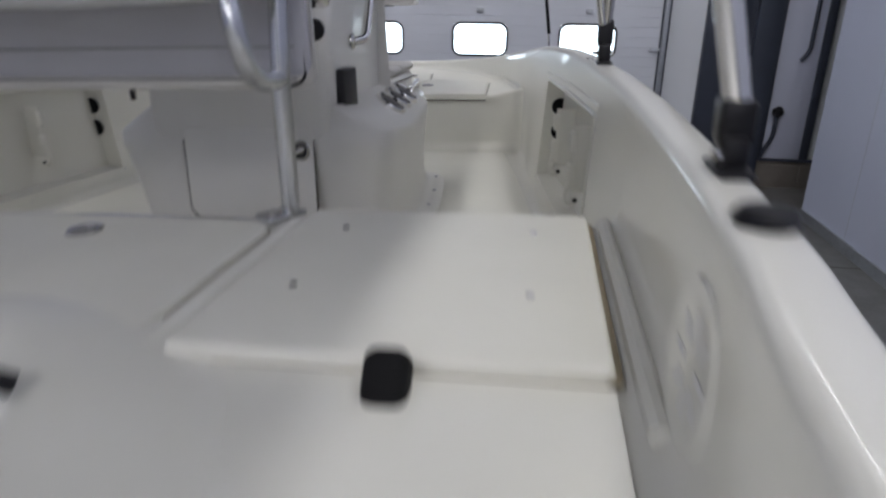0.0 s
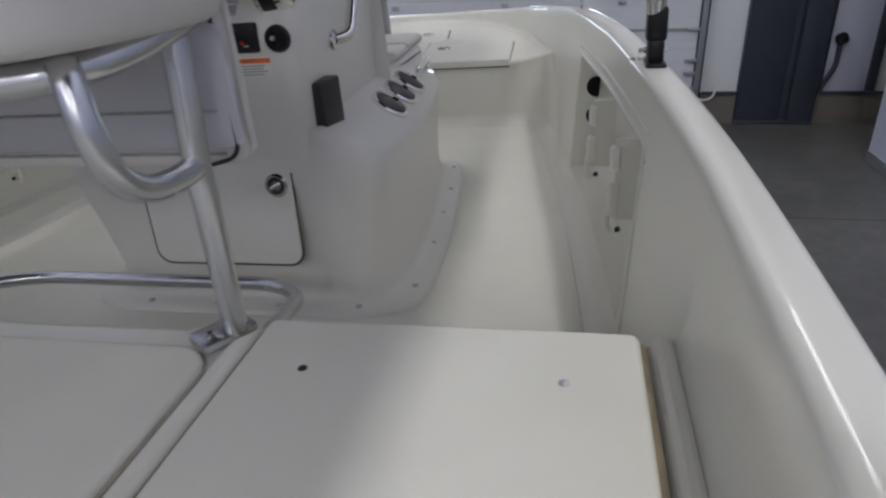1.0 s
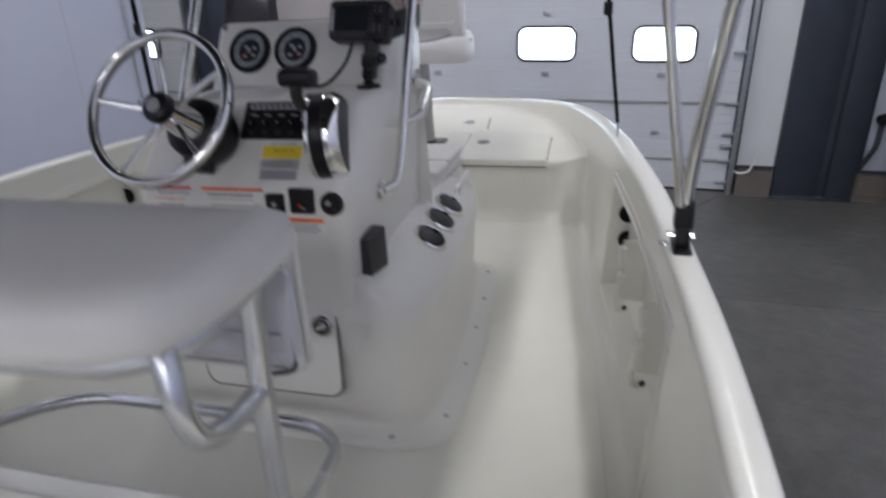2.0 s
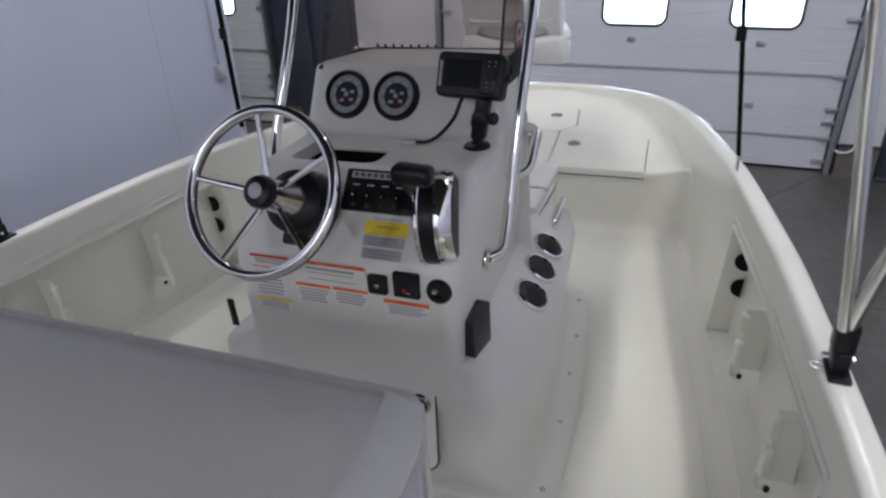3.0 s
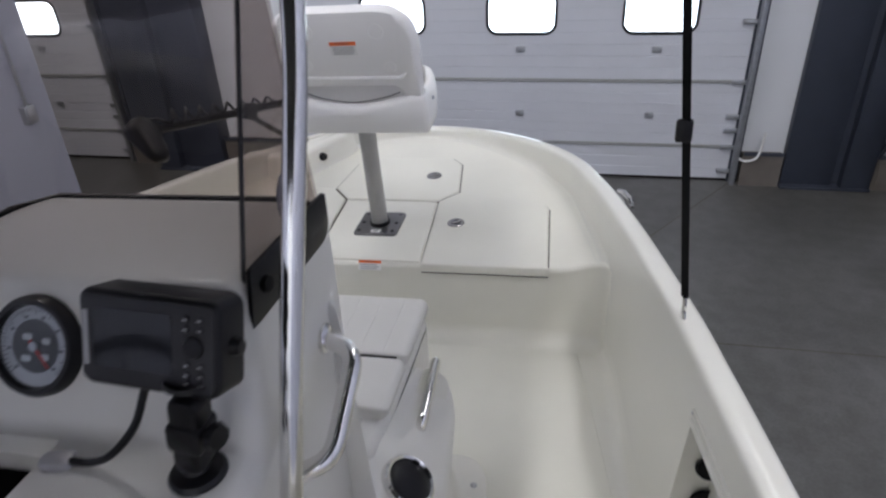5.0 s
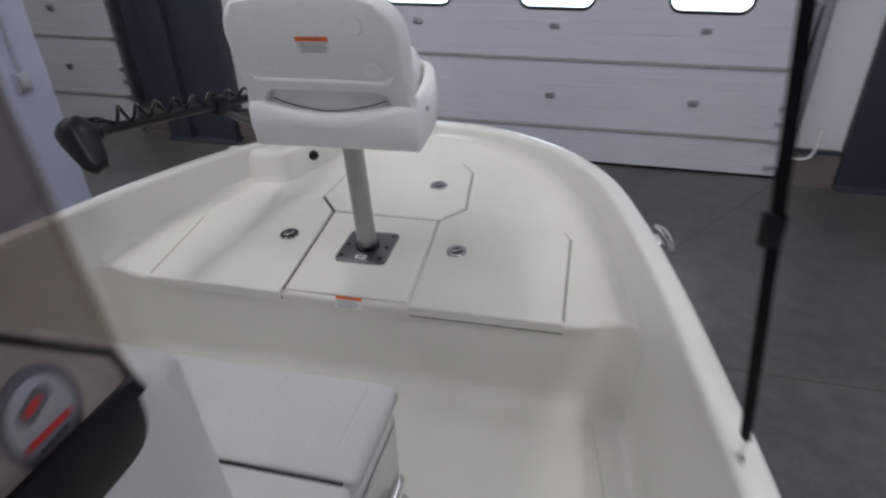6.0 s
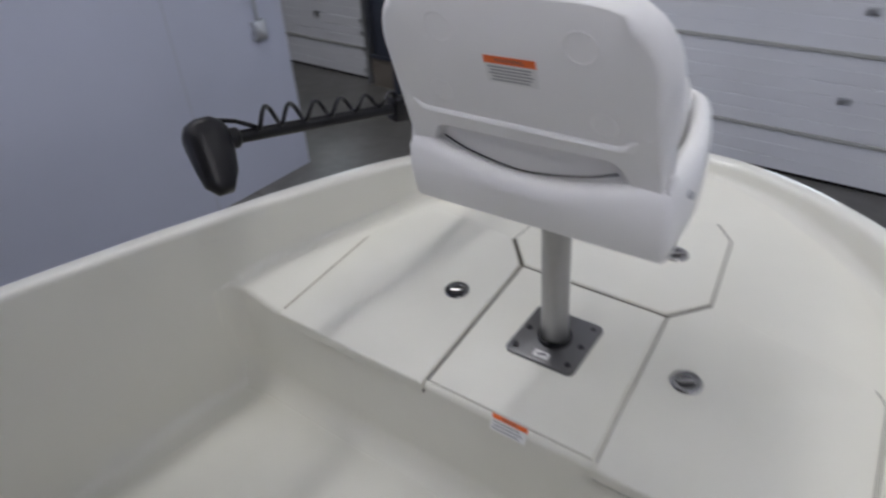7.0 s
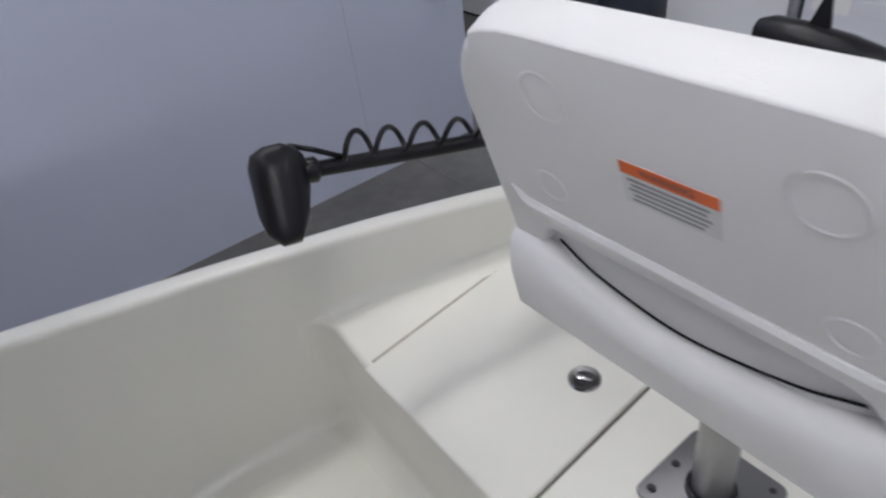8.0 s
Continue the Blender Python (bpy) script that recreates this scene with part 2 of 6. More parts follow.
def prism(bm, pts, h0, h1, m=None, bevel=0.0, seg=2):
    """A flat outline in x, y, raised from h0 to h1, with its upper edge rounded by bevel."""
    m = m or Matrix()
    lo = [bm.verts.new(m @ Vector((p[0], p[1], h0))) for p in pts]
    rows = [lo]
    if bevel:
        n = len(pts)
        c2 = [Vector((p[0], p[1])) for p in pts]
        area = sum(c2[i].x * c2[(i + 1) % n].y - c2[(i + 1) % n].x * c2[i].y for i in range(n))
        sgn = 1 if area > 0 else -1
        inn = []
        for i in range(n):
            d1, d2 = (c2[i] - c2[i - 1]).normalized(), (c2[(i + 1) % n] - c2[i]).normalized()
            n1, n2 = Vector((-d1.y, d1.x)) * sgn, Vector((-d2.y, d2.x)) * sgn
            b = (n1 + n2)
            inn.append(b / max(0.3, b.length_squared / 2) if b.length > 1e-6 else n1)
        for k in range(seg + 1):
            t = k / seg * math.pi / 2
            off, z = bevel * (1 - math.cos(t)), h1 - bevel * (1 - math.sin(t)) * (1 if h1 > h0 else -1)
            rows.append([bm.verts.new(m @ Vector((c2[i].x + inn[i].x * off, c2[i].y + inn[i].y * off, z))) for i in range(n)])
    else:
        rows.append([bm.verts.new(m @ Vector((p[0], p[1], h1))) for p in pts])
    n = len(pts)
    for a, c in zip(rows, rows[1:]):
        for i in range(n):
            bm.faces.new((a[i], a[(i + 1) % n], c[(i + 1) % n], c[i]))
    bm.faces.new(list(reversed(lo)))
    bm.faces.new(rows[-1])


def P(pts, h0, h1, m=None, bevel=0.0, seg=2):
    bm = bmesh.new()
    prism(bm, pts, h0, h1, m, bevel, seg)
    return bm


def rounded(w, h, r, n=5, cx=0.0, cy=0.0):
    """The outline of a rectangle with round corners."""
    out = []
    for sx, sy, a0 in ((1, 1, 0), (-1, 1, 90), (-1, -1, 180), (1, -1, 270)):
        for k in range(n + 1):
            a = radians(a0 + 90 * k / n)
            out.append((cx + sx * (w / 2 - r) + r * math.cos(a), cy + sy * (h / 2 - r) + r * math.sin(a)))
    return out


def loft(bm, rows, closed=False, caps=False):
    """Faces between rows of points of equal length."""
    vs = [[bm.verts.new(p) for p in row] for row in rows]
    for a, c in zip(vs, vs[1:]):
        n = len(a)
        for i in range(n if closed else n - 1):
            bm.faces.new((a[i], a[(i + 1) % n], c[(i + 1) % n], c[i]))
    if caps:
        bm.faces.new(vs[0])
        bm.faces.new(list(reversed(vs[-1])))
    return vs


def frame_of(at, normal, up=(0, 0, 1)):
    """A pose whose z points along normal and whose y leans towards up."""
    z = Vector(normal).normalized()
    x = Vector(up).cross(z).normalized()
    y = z.cross(x)
    m = Matrix((x, y, z)).transposed().to_4x4()
    m.translation = Vector(at)
    return m


def lerp(y, table):
    return float(np.interp(y, [a for a, _ in table], [b for _, b in table]))


def smooth_table(table):
    """A smooth curve through rows of (y, value)."""
    pts = spline([(a, b, 0) for a, b in table], 10)
    return [(p.x, p.y) for p in pts]


def offset2d(pts, d):
    """A closed outline moved inwards by d."""
    n = len(pts)
    c2 = [Vector((p[0], p[1])) for p in pts]
    area = sum(c2[i].x * c2[(i + 1) % n].y - c2[(i + 1) % n].x * c2[i].y for i in range(n))
    sgn = 1 if area > 0 else -1
    out = []
    for i in range(n):
        d1, d2 = (c2[i] - c2[i - 1]).normalized(), (c2[(i + 1) % n] - c2[i]).normalized()
        b = Vector((-d1.y, d1.x)) * sgn + Vector((-d2.y, d2.x)) * sgn
        out.append(c2[i] + b / max(0.5, b.length_squared / 2) * d)
    return out


def round2d(pts, r, n=4):
    """A closed outline with rounded corners. r: one radius or one for each corner."""
    out = []
    k = len(pts)
    for i in range(k):
        a, p, c = Vector(pts[i - 1]), Vector(pts[i]), Vector(pts[(i + 1) % k])
        rr = r[i] if isinstance(r, (list, tuple)) else r
        if rr <= 0:
            out.append(p)
            continue
        u, w = a - p, c - p
        d = min(rr, u.length * 0.45, w.length * 0.45)
        s, e = p + u.normalized() * d, p + w.normalized() * d
        for j in range(n + 1):
            t = j / n
            out.append(s * (1 - t) ** 2 + p * 2 * t * (1 - t) + e * t * t)
    return out


# ---- the workshop ----
FLOOR_Z, CEIL_Z = -1.03, 5.0
DOOR_Y = 7.10

solid("floor", B(-14, 9, -9, 9, FLOOR_Z - 0.2, FLOOR_Z), CONCRETE, "grey polished concrete workshop floor with faint stains", "floor", "structure")
for x0, x1, y0, y1 in ((1.2, 9, 4.66, 4.666), (-14, -1.2, 4.9, 4.906)):
    solid("floor_joint", B(x0, x1, y0, y1, FLOOR_Z, FLOOR_Z + 0.002), GAP, "thin saw-cut joint in the concrete floor", "floor joint", "structure")
solid("floor_joint", B(-1.1, 1.1, -0.003, 0.003, FLOOR_Z, FLOOR_Z + 0.002, m=Matrix.Translation((1.42, 6.17, 0)) @ Matrix.Rotation(math.atan2(0.67, 0.46), 4, "Z")), GAP, "thin diagonal joint in the concrete floor", "floor joint", "structure")
bm = B(-14, 9, -9, 9, CEIL_Z, CEIL_Z + 0.1)
for i in range(46):
    box(bm, -14 + i * 0.5, -13.97 + i * 0.5, -9, 9, CEIL_Z - 0.03, CEIL_Z)
solid("ceiling", bm, CEILING, "ribbed white metal ceiling liner", "ceiling", "structure")
solid("wall_back", B(-14, 9, -9.2, -9, FLOOR_Z, CEIL_Z), WALL_WHITE, "plain pale wall panels behind the boat", "wall", "structure")
solid("wall_far_port", B(-14.2, -14, -9, 9, FLOOR_Z, CEIL_Z), WALL_WHITE, "plain pale wall panels", "wall", "structure")
solid("wall_far_starboard", B(9, 9.2, -9, 9, FLOOR_Z, CEIL_Z), WALL_WHITE, "plain pale wall panels", "wall", "structure")

# partition walls on both sides of the bay, with panel joints
def partition(name, x, sign, y_end, mat, label):
    ob = solid(name, B(min(x, x + sign * 0.15), max(x, x + sign * 0.15), -9, y_end, FLOOR_Z, CEIL_Z), mat, label, "wall", "structure")
    for i in range(5):
        yj = y_end - 0.87 - i * 2.4
        part("panel_joint", B(x - sign * 0.001, x + sign * 0.002, yj, yj + 0.003, FLOOR_Z, CEIL_Z), SEAL, ob, "fine vertical panel joint")
    if sign > 0:
        part("base_trim", B(x - sign * 0.012, x, -9, y_end, FLOOR_Z, FLOOR_Z + 0.09), GALVANISED, ob, "grey metal base trim")
    return ob


partition("wall_port", -3.16, -1, 5.46, WALL_PANEL, "pale blue-grey wall panels beside the boat")
partition("wall_starboard", 3.22, 1, 5.90, WALL_PANEL, "pale blue-grey wall panels beside the boat")

# a socket box with its conduit on the port wall
sock = thing("socket_box", (-3.14, 5.22, 0.0), "grey metal socket box with conduit on the wall", "socket")
part("box_body", P(rounded(0.10, 0.13, 0.01), 0, 0.045, frame_of((-3.16, 5.22, 0.060), (1, 0, 0)), 0.006), GALVANISED, sock)
part("cover", P(rounded(0.07, 0.10, 0.01), 0.045, 0.052, frame_of((-3.16, 5.22, 0.060), (1, 0, 0)), 0.003), SILVER, sock)
part("conduit", T([(-3.135, 5.22, 0.115), (-3.135, 5.22, CEIL_Z)], 0.013), GALVANISED, sock)


def sectional_door(name, x0, x1, win, label):
    """A sectional overhead door: ribbed sections, seals, glazed lights, handles, tracks."""
    d = thing(name, ((x0 + x1) / 2, DOOR_Y, FLOOR_Z), label, "garage door", "", "structure")
    seams = [FLOOR_Z, -0.712, -0.148, 0.94, 1.5, 2.1]
    zs = seams
    for k, (a, c) in enumerate(zip(zs, zs[1:])):
        bm = bmesh.new()
        z_prof = []
        nrib = max(2, round((c - a) / 0.095))
        for r in range(nrib):
            b0, b1 = a + 0.012 + (c - a - 0.024) * r / nrib, a + 0.012 + (c - a - 0.024) * (r + 1) / nrib
            z_prof += [(b0, 0.0), (b0 + 0.004, -0.004), (b1 - 0.004, -0.004), (b1, 0.0)]
        holes = [(w - 0.275, w + 0.275) for w in win] if a < 0.3 < c else []
        wz0, wz1 = 0.252, 0.552
        xs = [x0] + [v for h in holes for v in h if x0 < v < x1] + [x1]
        zz = sorted(set([p[0] for p in z_prof]) | ({wz0, wz1} if holes else set()))
        prof = lambda z: lerp(z, z_prof)
        for i in range(len(xs) - 1):
            mid = (xs[i] + xs[i + 1]) / 2
            solidcol = not any(h[0] < mid < h[1] for h in holes)
            for z0_, z1_ in zip(zz, zz[1:]):
                if not solidcol and wz0 - 1e-6 <= z0_ and z1_ <= wz1 + 1e-6:
                    continue
                bm.faces.new([bm.verts.new((xx, DOOR_Y + prof(zv), zv)) for xx, zv in ((xs[i], z0_), (xs[i + 1], z0_), (xs[i + 1], z1_), (xs[i], z1_))])
        bmesh.ops.remove_doubles(bm, verts=bm.verts, dist=1e-5)
        back = bmesh.ops.extrude_face_region(bm, geom=bm.faces[:])
        bmesh.ops.translate(bm, verts=[v for v in back["geom"] if isinstance(v, bmesh.types.BMVert)], vec=(0, 0.045, 0))
        part("door_section", bm, DOOR_WHITE, d, sharp=20)
    for z in zs[1:-1]:
        part("section_seal", B(x0, x1, DOOR_Y - 0.014, DOOR_Y + 0.03, z - 0.014, z + 0.012, 0.004), SEAL, d, "greenish-grey rubber joint strip")
    part("bottom_seal", B(x0, x1, DOOR_Y - 0.005, DOOR_Y + 0.05, FLOOR_Z, FLOOR_Z + 0.025, 0.004), BLACK_MATT, d, "black rubber bottom seal")
    for w in win:
        if not x0 < w < x1:
            continue
        out, inn = rounded(0.60, 0.35, 0.10, 6), rounded(0.555, 0.305, 0.085, 6)
        bm = bmesh.new()
        m = frame_of((w, DOOR_Y, 0.402), (0, -1, 0))
        rows = [[m @ Vector((p[0], p[1], h)) for p in o] for o, h in ((out, -0.02), (out, 0.006), (inn, 0.010), (inn, -0.02))]
        loft(bm, rows, True)
        fr = part("window_light", bm, BLACK, d, "dark rounded window frame")
        part("pane", P(rounded(0.57, 0.31, 0.085, 6), -0.006, -0.002, m), GLASS, fr, "clear pane").visible_shadow = False
    for w in win:
        for z in (0.115, 0.69, -0.443, 1.2):
            if x0 < w < x1:
                part("hinge_plate", P(rounded(0.075, 0.05, 0.008, 3), 0, 0.012, frame_of((w, DOOR_Y - 0.004, z), (0, -1, 0)), 0.004), GALVANISED, d, "small grey metal plate")
    for xe, s in ((x0, -1), (x1, 1)):
        part("side_track", B(xe + s * 0.03 - 0.02, xe + s * 0.03 + 0.02, DOOR_Y - 0.10, DOOR_Y - 0.02, FLOOR_Z, 2.6, 0.004), GALVANISED, d, "bluish galvanised track")
        part("jamb", B(xe + s * 0.038 - 0.042, xe + s * 0.038 + 0.042, DOOR_Y - 0.015, DOOR_Y + 0.06, FLOOR_Z, 2.6), STEEL_DARK, d, "dark steel jamb")
        for z in (-0.93, -0.712, -0.56, -0.44, -0.148, 0.33, 0.94):
            part("roller_bracket", B(min(xe - s * 0.10, xe + s * 0.04), max(xe - s * 0.10, xe + s * 0.04), DOOR_Y - 0.035, DOOR_Y - 0.008, z - 0.018, z + 0.018, 0.004), GALVANISED, d, "grey roller bracket")
    return d


door = sectional_door("door_1", -1.74, 2.01, (-0.955, 0.165, 1.285), "white ribbed sectional garage door with rounded windows")
sectional_door("door_2", -7.65, -3.90, (-6.84, -5.72, -4.60), "white ribbed sectional garage door with rounded windows")
stk = part("sticker", P([(-1.69, -0.35), (-1.46, -0.35), (-1.46, -0.185), (-1.69, -0.185)], 0.005, 0.006, frame_of((0, DOOR_Y, 0), (0, -1, 0)) ), LABEL_WHITE, door, "white sticker with a red arc")
part("sticker_arc", T(spline([(-1.68, DOOR_Y - 0.0065, -0.215), (-1.62, DOOR_Y - 0.0065, -0.202), (-1.55, DOOR_Y - 0.0065, -0.205), (-1.48, DOOR_Y - 0.0065, -0.225)]), 0.011, 6, flat=0.05), LABEL_RED, stk, "red printed arc")
for xa, xb, n in ((-3.82, -1.82, 1), (2.09, 2.41, 2), (3.13, 9.0, 3), (-14, -7.73, 4)):
    solid("wall_front_%d" % n, B(xa, xb, DOOR_Y, DOOR_Y + 0.2, FLOOR_Z + 0.28, CEIL_Z), WALL_WHITE, "white wall panel between the garage doors", "wall", "structure")
    w = solid("wall_base_%d" % n, B(xa, xb, DOOR_Y - 0.10, DOOR_Y + 0.2, FLOOR_Z, FLOOR_Z + 0.28), BLOCK, "grey-brown concrete block base of the wall", "wall base", "structure")
    k = 0
    xx = xa + 0.02
    while xx + 0.39 < min(xb, xa + 4):
        part("concrete_block", B(xx, xx + 0.385, DOOR_Y - 0.106, DOOR_Y - 0.099, FLOOR_Z + 0.05, FLOOR_Z + 0.24, 0.003, 1), BLOCK, w)
        xx += 0.40
    part("cap_strip", B(xa, xb, DOOR_Y - 0.115, DOOR_Y - 0.1, FLOOR_Z + 0.28, FLOOR_Z + 0.31), STEEL_DARK, w, "dark metal strip over the blocks")
solid("wall_behind_column", B(2.41, 3.13, DOOR_Y + 0.001, DOOR_Y + 0.2, FLOOR_Z, CEIL_Z), WALL_WHITE, "white wall panel behind the steel column", "wall", "structure")
solid("wall_over_doors", B(-7.73, 2.09, DOOR_Y, DOOR_Y + 0.2, 2.1, CEIL_Z), WALL_WHITE, "white wall panel over the garage doors", "wall", "structure")


def steel_column(x, y, label):
    c = thing("steel_column", (x, y, FLOOR_Z), label, "column", "steel columns")
    m = 1 if x > 0 else -1
    # x: the side that faces the bay; the wide flange stands away from it
    y0, y1 = y, DOOR_Y - 0.02
    X = lambda a, c: (min(x + m * a, x + m * c), max(x + m * a, x + m * c))
    part("flange", B(*X(0, 0.40), y0 + 0.06, y1 + 0.06, FLOOR_Z, CEIL_Z, 0.004), STEEL_DARK, c)
    part("flange", B(*X(0.46, 0.68), y0, y1, FLOOR_Z, CEIL_Z, 0.004), STEEL_DARK, c)
    part("web", B(*X(0.40, 0.46), y0 + 0.09, y1 + 0.06, FLOOR_Z, CEIL_Z), STEEL_DARK, c)
    part("base_plate", B(*X(-0.012, 0.692), y0 - 0.012, y1 + 0.0, FLOOR_Z, FLOOR_Z + 0.025, 0.004), STEEL_DARK, c)
    return c


steel_column(2.43, 6.96, "dark blue-grey steel column beside the garage door")
steel_column(-2.75, 6.85, "dark blue-grey steel column between the garage doors")

solid("jamb_panel", B(-3.80, -3.44, DOOR_Y - 0.03, DOOR_Y - 0.003, FLOOR_Z, CEIL_Z), STEEL_DARK, "dark steel panel between the column and the garage door", "jamb", "structure")

# pipe with a valve on the wall beyond the starboard column
pipe = thing("wall_pipe", (3.2, DOOR_Y, -0.3), "dark pipe with a valve on the wall", "pipe")
part("pipe_run", T(fillet([(3.15, 7.04, FLOOR_Z + 0.05), (3.15, 7.04, -0.72), (3.25, 7.04, -0.5), (3.25, 7.04, -0.28)], 0.06), 0.022), STEEL_DARK, pipe)
part("valve", L([(0, 0), (0.05, 0), (0.06, 0.03), (0.035, 0.07), (0, 0.075)], frame_of((3.25, 7.04, -0.27), (0, -0.6, 0.8)), 14), BLACK, pipe)
part("upper_run", T(fillet([(3.45, 7.06, CEIL_Z), (3.45, 7.06, 0.35), (3.38, 7.06, 0.25)], 0.05), 0.02), STEEL_DARK, pipe)
solid("hose_end", T(spline([(2.05, 7.04, -0.79), (2.12, 6.99, -0.80), (2.2, 6.98, -0.75), (2.23, 7.0, -0.55)]), 0.011), LABEL_WHITE, "short white cable at the foot of the column", "cable")

# service door in the front wall beyond the column
sd = thing("door_3", (3.36, DOOR_Y, FLOOR_Z), "pale plain service door in a dark frame", "door", "", "structure")
part("leaf", B(3.17, 3.55, DOOR_Y - 0.03, DOOR_Y - 0.004, FLOOR_Z + 0.02, 1.02, 0.003), WALL_PANEL, sd)
for x0_, x1_, z0_, z1_ in ((3.12, 3.17, FLOOR_Z, 1.08), (3.55, 3.63, FLOOR_Z, 1.08), (3.17, 3.55, 1.02, 1.08)):
    part("door_frame", B(x0_, x1_, DOOR_Y - 0.05, DOOR_Y - 0.004, z0_, z1_, 0.004), STEEL_DARK, sd, "dark steel frame")

# daylight outside, behind the door windows
solid("backdrop", B(-16, 12, DOOR_Y + 3.0, DOOR_Y + 3.05, -2, 6), DAYLIGHT, "bright overcast daylight outside the doors", "backdrop", "structure")

# fluorescent fittings along the bay
# x, y and watts of each
# the unseen pair at y -7 is added to light the console's aft face
LAMPS = ((2.1, 1.3, 68), (2.1, 5.6, 21), (-2.0, 1.0, 54), (-2.0, 4.2, 48), (2.1, -3.0, 54), (-2.0, -3.0, 64), (2.0, -7.0, 92), (-2.0, -7.0, 108), (-6.0, 4.2, 90))
for lx, ly, watts in LAMPS:
    f = thing("ceiling_light", (lx, ly, CEIL_Z), "twin-tube fluorescent ceiling light, out of view", "light", "ceiling lights")
    part("housing", B(lx - 0.14, lx + 0.14, ly - 1.25, ly + 1.25, CEIL_Z - 0.07, CEIL_Z, 0.01), DOOR_WHITE, f)
    for s in (-0.07, 0.07):
        part("fluorescent_tube", T([(lx + s, ly - 1.2, CEIL_Z - 0.10), (lx + s, ly + 1.2, CEIL_Z - 0.10)], 0.016, 10), TUBE, f, "glowing white tube")
    area_lamp("lamp", (lx, ly, CEIL_Z - 0.13), (lx, ly, 0), 0.18, 2.4, watts, (1.0, 0.972, 0.995))

# ---- the boat's lines ----
# plan of the outer gunwale edge, from stern to stem, and its height
EDGE = spline([(0.975, -0.9, 0.475), (1.038, 0.2, 0.490), (1.064, 0.5, 0.497), (1.074, 1.0, 0.508), (1.065, 1.35, 0.518), (1.042, 1.65, 0.527), (1.010, 2.0, 0.533), (0.984, 2.2, 0.534), (0.949, 2.45, 0.530), (0.920, 2.65, 0.522),
               (0.862, 3.0, 0.495), (0.824, 3.2, 0.477), (0.775, 3.42, 0.458), (0.687, 3.72, 0.428), (0.546, 3.97, 0.400), (0.348, 4.16, 0.380), (0.155, 4.265, 0.368), (0.0, 4.295, 0.365)], 7)
RAIL_TABLE = [(p.y, p.x) for p in EDGE]
Z_TABLE = [(p.y, p.z) for p in EDGE]
XO = lambda y: lerp(y, RAIL_TABLE)
ZG = lambda y: lerp(y, Z_TABLE)
DECK_Y, SOLE_AFT = 3.19, 1.085
DECK_Z = lambda y: 0.275 + 0.045 * (y - 3.19)


def inward(i):
    a, c = EDGE[max(0, i - 1)], EDGE[min(len(EDGE) - 1, i + 1)]
    d = Vector((c.x - a.x, c.y - a.y, 0)).normalized()
    if i == len(EDGE) - 1:
        d = Vector((-1, 0, 0))
    return Vector((-d.y, d.x, 0))


def mirrored(rows):
    """Rows along the starboard side, carried on round the stem and back along the port side."""
    return rows + [[Vector((-p.x, p.y, p.z)) for p in row] for row in reversed(rows[:-1])]


hull = thing("boat", (0, 1.5, FLOOR_Z), "cream-white fibreglass skiff with open cockpit on its stand", "boat")
# gunwale cap: rounded inner lip, flat top, rounded outer edge
rows = []
for i, p in enumerate(EDGE):
    n = inward(i)
    prof = [(-0.002, -0.075), (-0.004, -0.03), (-0.001, -0.011), (0.004, -0.004), (0.012, 0.0), (0.043, 0.001), (0.0495, -0.001), (0.0545, -0.006), (0.0565, -0.014), (0.0575, -0.036)]
    rows.append([p + n * a + Vector((0, 0, h)) for a, h in prof])
bm = bmesh.new()
loft(bm, mirrored(rows))
part("gunwale", bm, GELCOAT, hull, "glossy cream gunwale cap", sharp=50)
rows = []
for i, p in enumerate(EDGE):
    n = inward(i)
    prof = [(-0.003, -0.034), (-0.010, -0.038), (-0.013, -0.047), (-0.010, -0.056), (-0.003, -0.06)]
    rows.append([p + n * a + Vector((0, 0, h)) for a, h in prof])
bm = bmesh.new()
loft(bm, mirrored(rows))
part("rub_rail", bm, LABEL_WHITE, hull, "white rub rail round the outer edge", sharp=50)
# outer hull below the rub rail
rows = []
for i, p in enumerate(EDGE):
    n = inward(i)
    fwd = max(0.0, (p.y - 2.6) / 1.7)
    chine, keel = 0.10 + 0.16 * fwd, 0.55
    row = [p + n * -0.004 + Vector((0, 0, -0.06)), p + n * -0.026 + Vector((0, 0, -0.12)), p - n * 0.026 + Vector((0, 0, -0.46 + 0.3 * fwd)), p + n * chine]
    row[2].z = max(row[2].z, -0.02)
    row[3].z = -0.16 + 0.12 * fwd
    k = Vector((row[3].x * 0.45, row[3].y - 0.03, -0.27 + 0.15 * fwd))
    row += [k, Vector((0, row[3].y - 0.05, -0.34 + 0.2 * fwd))]
    rows.append(row)
bm = bmesh.new()
loft(bm, mirrored(rows))
part("outer_hull", bm, GELCOAT, hull, "cream outer hull", sharp=40)

# cockpit liner: sole, side walls with a rod recess on each side
REC_Y0, REC_Y1, REC_Z0, REC_Z1, REC_D = 1.50, 2.41, 0.07, 0.415, 0.062


def wall_x(y, z):
    """The inner face of the side wall."""
    top = ZG(y) - 0.02
    # the lower wall stands in along the rod recess and runs out fore and aft
    w = max(0.0, min(1.0, (y - 1.10) / 0.35)) * max(0.0, min(1.0, (3.05 - y) / 0.5))
    w = w * w * (3 - 2 * w)
    t = max(0.0, min(1.0, z / top))
    return XO(y) - 0.066 + 0.009 * t - w * 0.038 * (1 - t)


